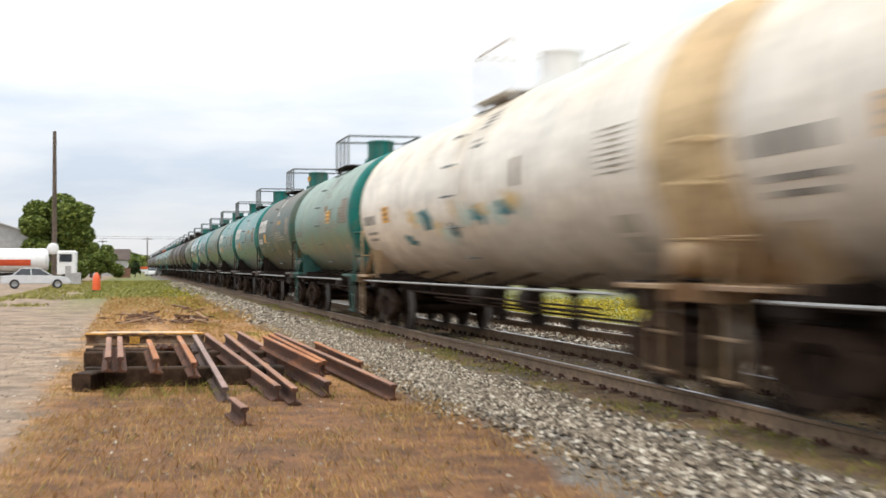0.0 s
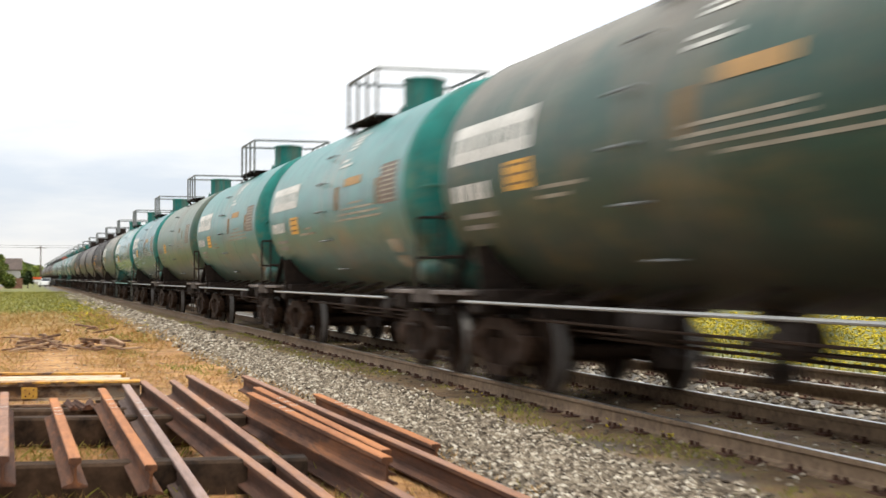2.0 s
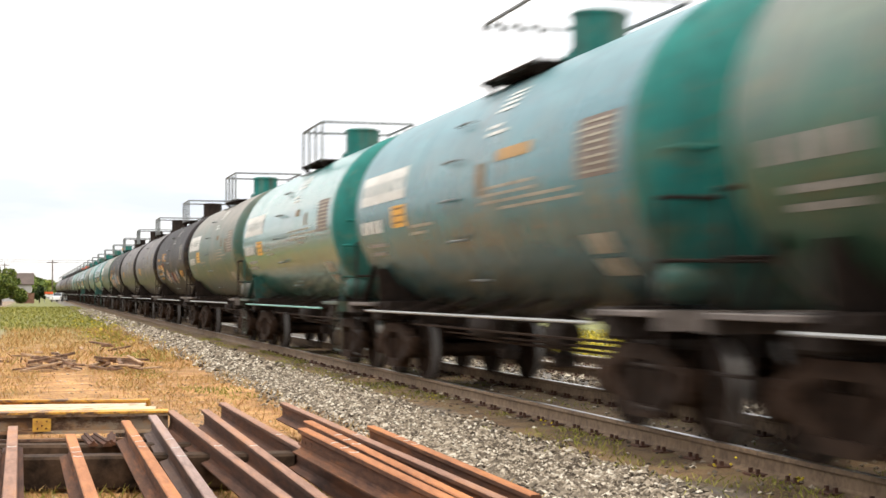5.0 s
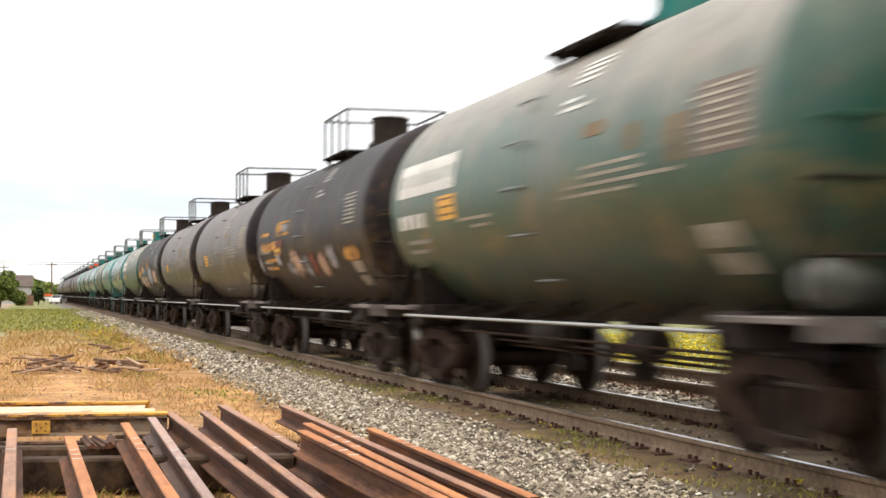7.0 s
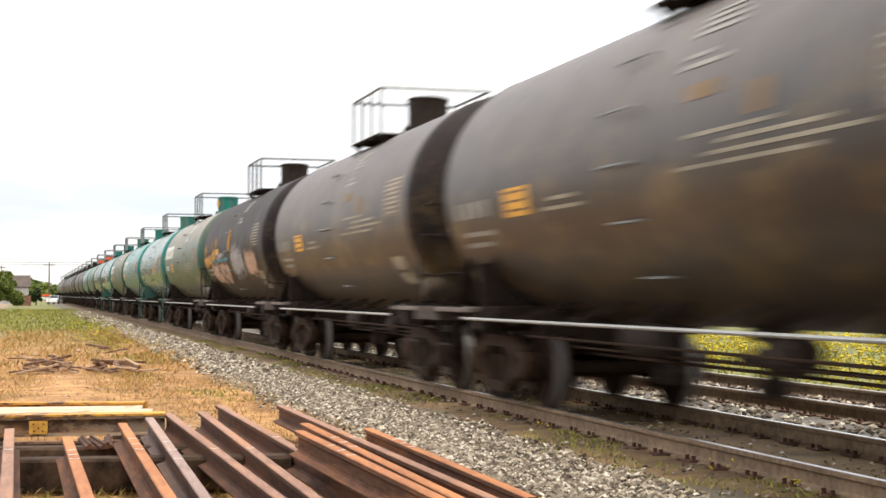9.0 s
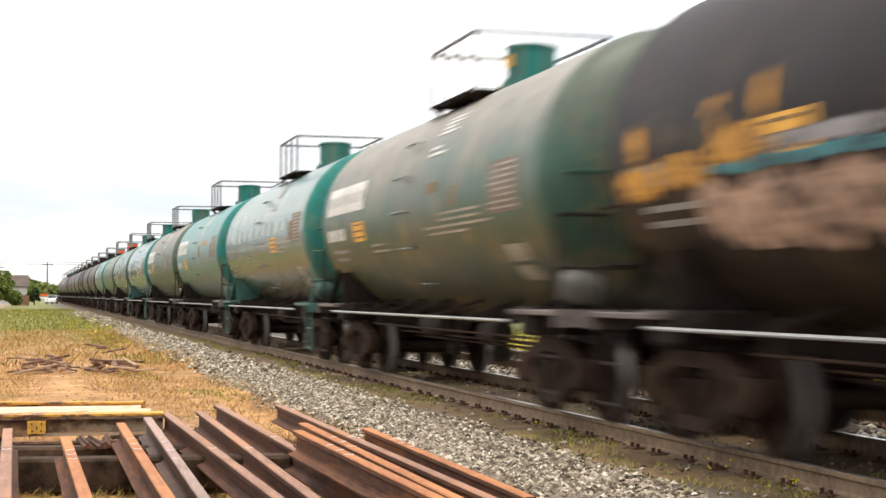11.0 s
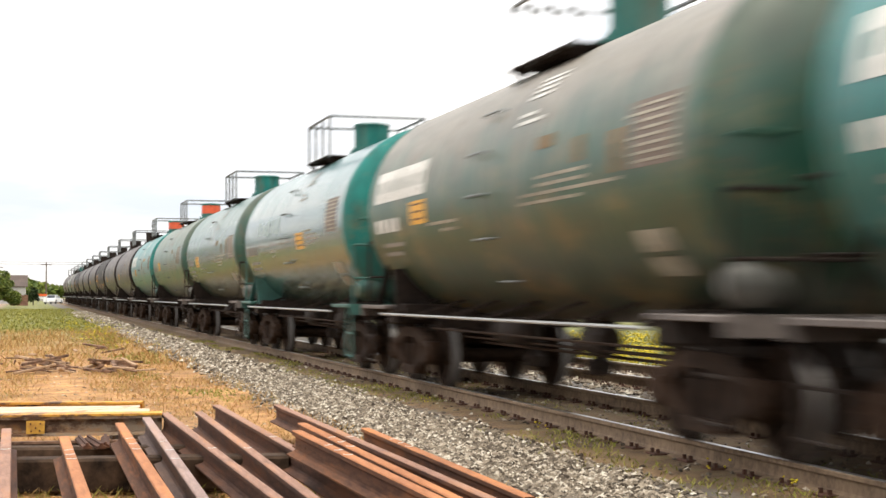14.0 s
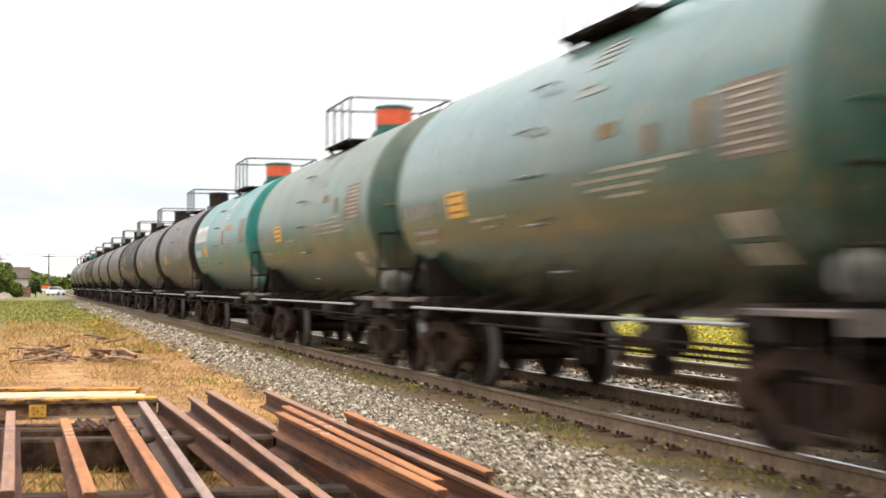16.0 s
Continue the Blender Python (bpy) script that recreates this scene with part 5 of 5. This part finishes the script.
def tree(name, label, x, y, height, width, seed, mat, leaves=5200, size=0.30, trunk=True):
    rng = random.Random(seed)
    t = thing(name, label, "tree" if trunk else "bush", pose(x, y, 0))
    bm = bmesh.new()
    tz = height * 0.42 if trunk else height * 0.4
    rod(bm, (0, 0, -0.1), (0.1, 0, tz), width * 0.030 + 0.03, 10, width * 0.018 + 0.02)
    blobs = []
    for k in range(22):
        a = k * 2.4 + rng.uniform(-0.4, 0.4)
        rr = width * 0.5 * rng.uniform(0.25, 0.86)
        bz = height * rng.uniform(0.36 if trunk else 0.3, 0.90) * (1.0 - 0.22 * (rr / (width * 0.5)) ** 2)
        p = (rr * math.cos(a), rr * math.sin(a), bz)
        blobs.append((*p, width * rng.uniform(0.08, 0.17)))
        rod(bm, (0.08, 0, tz * rng.uniform(0.6, 1.0)), p, width * 0.010 + 0.01, 6, 0.02)
    blobs.append((rng.uniform(-0.1, 0.1) * width, 0, height - width * 0.14, width * 0.15))
    blobs.append((0, 0, height * 0.55, width * 0.24))
    part("trunk", bm, BARK, t)
    pieces = leaf_cloud(rng, blobs, leaves, size)
    vs, fs = [], []
    for v, f in pieces:
        o = len(vs)
        vs += v
        fs += [tuple(o + i for i in q) for q in f]
    me = bpy.data.meshes.new("crown")
    me.from_pydata(vs, [], fs)
    me.materials.append(mat)
    part("crown", me, None, t)
    return t


tree("broadleaf_tree", "large spreading green broadleaf tree at the yard's edge", -8.0, 150, 9.4, 10.5, 3, LEAF, 30000, 0.21)
tree("broadleaf_tree", "smaller green tree beside the large one", -5.4, 205, 5.5, 6.2, 5, LEAF, 10000, 0.19)
tree("shrub", "rounded light green roadside shrub", -3.6, 172, 3.6, 5.2, 8, LEAF, 8000, 0.16, False)
tree("shrub", "rounded light green roadside shrub", -5.6, 132, 2.3, 4.2, 9, LEAF, 8000, 0.13, False)
tree("shrub", "light green shrub in front of the small house", -2.4, 226, 2.5, 3.2, 12, LEAF, 5000, 0.14, False)
tree("clipped_bush", "small dark rounded bush near the crossing", 0.75, 209, 2.4, 2.1, 10, LEAF_DARK, 1500, 0.18, False)


def make_marker():
    t = thing("marker_post", "orange plastic marker sleeve on a black base", "traffic marker", pose(-1.95, 80, 0))
    bm = bmesh.new()
    lathe(bm, [(0, 0), (0.30, 0), (0.30, 0.07), (0.24, 0.10), (0, 0.10)], 16, "Z")
    part("base", bm, RUBBER, t, "black rubber base")
    bm = bmesh.new()
    lathe(bm, [(0.24, 0.10), (0.25, 0.30), (0.23, 0.62), (0.20, 0.92), (0.12, 1.06), (0.06, 1.13), (0, 1.15)], 18, "Z")
    part("sleeve", bm, ORANGE, t, smooth=True)


make_marker()


def make_car(name, label, m, paint):
    """A three-box sedan along local x, on its wheels at z = 0."""
    t = thing(name, label, "car", m, "parked vehicles")
    bm = bmesh.new()
    side = [(-2.3, 0.32), (-2.28, 0.72), (-2.2, 0.86), (-1.45, 0.93), (1.0, 0.92), (2.0, 0.80), (2.28, 0.66), (2.3, 0.34)]
    ra = [bm.verts.new((x, -0.86, z)) for x, z in side]
    rb = [bm.verts.new((x, 0.86, z)) for x, z in side]
    for k in range(len(side)):
        j = (k + 1) % len(side)
        bm.faces.new((ra[k], ra[j], rb[j], rb[k]))
    bm.faces.new(ra)
    bm.faces.new(rb[::-1])
    bmesh.ops.bevel(bm, geom=list(bm.edges), offset=0.05, segments=2, affect="EDGES")
    part("body", bm, paint, t, smooth=True)
    bm = bmesh.new()
    low = [(-1.55, -0.78, 0.90), (1.05, -0.78, 0.90), (1.05, 0.78, 0.90), (-1.55, 0.78, 0.90)]
    high = [(-0.95, -0.60, 1.36), (0.25, -0.60, 1.38), (0.25, 0.60, 1.38), (-0.95, 0.60, 1.36)]
    a, b = [bm.verts.new(v) for v in low], [bm.verts.new(v) for v in high]
    for k in range(4):
        bm.faces.new((a[k], a[(k + 1) % 4], b[(k + 1) % 4], b[k]))
    bm.faces.new(b)
    part("window_glass", bm, GLASS, t, "dark side windows")
    bm = bmesh.new()
    box(bm, (-0.35, 0, 1.385), (1.30, 1.24, 0.05), bev=0.02)
    part("roof", bm, paint, t)
    for s in (-1, 1):
        for a, b in (((-1.55, s * 0.78, 0.9), (-0.95, s * 0.61, 1.37)), ((1.05, s * 0.78, 0.9), (0.25, s * 0.61, 1.38)), ((-0.3, s * 0.79, 0.9), (-0.35, s * 0.61, 1.37))):
            bm = bmesh.new()
            rod(bm, a, b, 0.03, 6)
            part("pillar", bm, paint, t)
    for x in (-1.4, 1.42):
        for s in (-1, 1):
            bm = bmesh.new()
            lathe(bm, [(0.20, -0.1), (0.31, -0.1), (0.33, -0.05), (0.33, 0.05), (0.31, 0.1), (0.20, 0.1)], 20, "Y", (x, s * 0.80, 0.33))
            w = part("tyre", bm, RUBBER, t, smooth=True)
            bm = bmesh.new()
            lathe(bm, [(0, -0.06), (0.20, -0.09), (0.20, 0.09), (0, 0.06)], 14, "Y", (x, s * 0.80, 0.33))
            part("rim", bm, PIPE, w)


make_car("sedan", "pale silver four-door sedan parked on the gravel lot", pose(-6.3, 94, 0, 0, 0, 4), SILVER)
make_car("sedan", "white car parked near the far crossing", pose(3.9, 236, 0, 0, 0, 72), WHITE)


def make_truck():
    t = thing("tanker_truck", "white and red road tanker truck with chrome end", "truck", pose(-11.5, 126, 0), "parked vehicles")
    bm = bmesh.new()
    lathe(bm, [(0, -4.4), (0.8, -4.35), (1.05, -4.1), (1.05, 4.1), (0.8, 4.35), (0, 4.4)], 24, "X", (0, 0, 2.1))
    tank = part("tank", bm, WHITE, t, smooth=True)
    bm = bmesh.new()
    lathe(bm, [(1.056, -4.0), (1.056, 2.9)], 24, "X", (0, 0, 2.1))
    for v in list(bm.verts):
        v.co.z = min(v.co.z, 2.15) if v.co.z > 1.6 else max(v.co.z, 1.6)
        v.co.y = math.copysign(math.sqrt(max(0, 1.062 ** 2 - (v.co.z - 2.1) ** 2)), v.co.y)
    bmesh.ops.remove_doubles(bm, verts=bm.verts, dist=0.001)
    part("red_band", bm, RED_PAINT, tank, "broad red band")
    bm = bmesh.new()
    box(bm, (0.6, 0, 0.85), (9.0, 0.9, 0.25), bev=0.02)
    part("chassis", bm, UNDER, t)
    bm = bmesh.new()
    box(bm, (5.9, 0, 1.85), (1.9, 2.3, 2.2), bev=0.12)
    cab = part("cab", bm, WHITE, t)
    bm = bmesh.new()
    box(bm, (5.9, -1.16, 2.3), (1.1, 0.02, 0.7))
    part("side_window", bm, GLASS, cab)
    bm = bmesh.new()
    for k in range(5):
        box(bm, (6.86, 0, 1.1 + 0.18 * k), (0.03, 1.6, 0.07))
    part("grille", bm, UNDER, cab)
    for x in (-3.4, -2.3, 2.4, 3.5, 6.0):
        for s in (-1, 1):
            bm = bmesh.new()
            lathe(bm, [(0, -0.14), (0.46, -0.14), (0.5, -0.08), (0.5, 0.08), (0.46, 0.14), (0, 0.14)], 18, "Y", (x, s * 1.0, 0.5))
            part("tyre", bm, RUBBER, t, smooth=True)


make_truck()


def make_pole(x, y, h, r, label, disc=False):
    t = thing("utility_pole", label, "pole", pose(x, y, 0), "poles")
    bm = bmesh.new()
    rod(bm, (0, 0, -0.2), (0, 0, h), r, 12, r * 0.62)
    part("shaft", bm, BARK, t)
    if disc:
        bm = bmesh.new()
        lathe(bm, [(0, -0.10), (0.30, -0.08), (0.48, 0.0), (0.46, 0.02), (0.28, -0.05), (0, -0.07)], 20, "Y", (-0.1, -0.30, 3.0))
        part("dish", bm, WHITE, t, "round white dish")
    else:
        bm = bmesh.new()
        box(bm, (0, 0, h - 0.4), (1.8, 0.1, 0.12))
        part("crossarm", bm, BARK, t)
    return t


make_pole(-6.1, 115, 12.7, 0.23, "tall grey-brown tapered pole with a white dish", True)
make_pole(3.1, 262, 7.0, 0.14, "distant wooden utility pole with a crossarm")
make_pole(-5.5, 300, 7.2, 0.14, "distant wooden utility pole with a crossarm")


def make_wires():
    for dz in (0.0, 0.35):
        bm = bmesh.new()
        p = None
        for k in range(13):
            x = -60 + 10 * k
            q = (x, 262, 6.655 + dz + 0.0006 * (x - 3) ** 2)
            if p:
                rod(bm, p, q, 0.02, 5)
            p = q
        solid("overhead_wire", bm, UNDER, "thin dark overhead wire crossing the line", "cable", "wires")


make_wires()


def make_building(name, label, x, y, w, d, eave, ridge, wall_mat, roof_mat, openings, turn=0):
    t = thing(name, label, "building", pose(x, y, 0, 0, 0, turn))
    bm = bmesh.new()
    out = [(-w / 2, 0), (w / 2, 0), (w / 2, eave), (0, ridge), (-w / 2, eave)]
    prism(bm, out, (0, -d / 2, 0), (0, d / 2, 0))
    wall = part("wall", bm, wall_mat, t)
    bm = bmesh.new()
    for s in (-1, 1):
        a = math.atan2(ridge - eave, w / 2)
        ln = math.hypot(w / 2, ridge - eave) + 0.35
        box(bm, (s * (w / 4 + 0.12), 0, (eave + ridge) / 2 + 0.0), (ln, d + 0.7, 0.12), Matrix.Rotation(s * a, 4, "Y"))
    part("roof", bm, roof_mat, t)
    for ox, oz, ow, oh in openings:
        bm = bmesh.new()
        box(bm, (ox, -d / 2 - 0.01, oz), (ow, 0.06, oh))
        win = part("window", bm, GLASS, t)
        bm = bmesh.new()
        for s in (-1, 1):
            box(bm, (ox + s * (ow / 2 + 0.04), -d / 2 - 0.03, oz), (0.08, 0.08, oh + 0.16))
            box(bm, (ox, -d / 2 - 0.03, oz + s * (oh / 2 + 0.04)), (ow, 0.08, 0.08))
        part("window_frame", bm, WHITE, win)


make_building("shed", "pale grey sheet-metal shed with a low gable", -15.0, 158, 15.0, 16, 4.2, 6.6, SHED, ROOF, [(-3, 1.6, 2.4, 2.0), (3, 1.6, 1.2, 1.0)])
make_building("house", "small house with a brown shingle roof", -3.8, 250, 6.5, 7, 2.8, 4.5, CONCRETE, TILE, [(1.2, 1.6, 1.2, 1.1), (-1.6, 1.6, 1.2, 1.1)], 90)
bm = bmesh.new()
box(bm, (0, 0, 0.5), (0.9, 0.6, 1.0), bev=0.03)
box(bm, (-0.6, 0.1, 0.8), (0.5, 0.5, 1.6), bev=0.03)
solid("concrete_block", bm, CONCRETE, "stack of grey concrete blocks by the lot", "concrete block", m=pose(-4.5, 118, 0))


def make_barricade():
    t = thing("barricade", "white and orange barricade near the far crossing", "barricade", pose(2.0, 214, 0))
    for z, mat, text in ((1.0, WHITE, "white board"), (1.4, ORANGE, "orange board")):
        bm = bmesh.new()
        box(bm, (0, 0, z), (1.3, 0.04, 0.3), bev=0.008)
        part("board", bm, mat, t, text)
    for x in (-0.55, 0.55):
        bm = bmesh.new()
        box(bm, (x, 0.05, 0.78), (0.07, 0.05, 1.56))
        part("post", bm, PIPE, t)


make_barricade()


def make_far_woods():
    rng = random.Random(31)
    pieces = []
    for k in range(380):
        x = rng.uniform(-300, 340)
        y = 620 + rng.uniform(-40, 120)
        h = rng.uniform(3.0, 8.5)
        r = h * rng.uniform(0.35, 0.6)
        pieces += leaf_cloud(rng, [(x, y, h * 0.5, r), (x + r, y, h * 0.4, r * 0.8)], 170, 1.5)
    scatter_mesh("far_woods", pieces, LEAF, "distant green line of trees", "woods")


make_far_woods()
bm = bmesh.new()
box(bm, (0, 0, 0.65), (2.1, 0.35, 1.3), bev=0.02)
box(bm, (0, 0, 1.34), (2.2, 0.45, 0.08), bev=0.02)
solid("low_wall", bm, BRICK_WALL, "low brown brick wall near the far crossing", "wall", m=pose(-0.95, 203, 0))
bm = bmesh.new()
box(bm, (0, 0, 0), (1.0, 0.05, 0.42), bev=0.01)
solid("white_sign", bm, WHITE, "blank white sign board on the low wall", "sign", m=pose(-1.25, 202.79, 1.0))


# ---- what moves ----
SPEED = 13.9


def extra(t):
    """How much further up the line the train is while the camera is still further back."""
    table = [(0, 2.2), (0.25, 0.6), (0.5, -0.5), (0.75, -0.8), (1, -1.0), (1.5, -0.2), (2, 0.0), (2.5, -0.35), (3, -0.8), (3.25, -0.8), (5.5, 0), (7, 0.6), (8, 1.2), (8.5, 1.4), (10, 0.1), (11, -0.8), (12.5, 0.1), (13, 0.35), (14.5, 0.45), (15.2, 0.3), (15.5, 0.6), (16, 1.4)]
    for (a, u), (b, v) in zip(table, table[1:]):
        if t <= b:
            return u + (v - u) * (t - a) / (b - a)
    return 0.0


TRAIN_TIMES = [0, 0.25, 0.5, 0.75, 1, 1.5, 2, 2.5, 3, 3.25, 4, 5.5, 7, 8, 8.7, 10, 11, 12.5, 13, 14.5, 15.2, 15.5, 16]


def travel(t):
    return SPEED * (t - 5.5) - extra(t)


def motions():
    for car, y in TRAIN:
        walk(car, [(t, pose(TRACK_X, y - travel(t), RAIL_Z)) for t in TRAIN_TIMES])
        # the wheels turn while the car is near enough to see them
        near = [k / 30 for k in range(0, 481) if -2 < y - travel(k / 30) < 26]
        if len(near) < 8:
            continue
        for bogie in car.children:
            for ws in bogie.children:
                if not ws.name.startswith("wheelset"):
                    continue
                base = ws.matrix_basis.translation.copy()
                start = travel(near[0])
                ts = ([0.0] if near[0] > 0 else []) + near + ([16.0] if near[-1] < 16 else [])
                rows = []
                for t in ts:
                    turn = (travel(min(max(t, near[0]), near[-1])) - start) / WHEEL_R
                    rows.append((t, Matrix.Translation(base) @ Matrix.Rotation(turn, 4, "X")))
                walk(ws, rows)


motions()
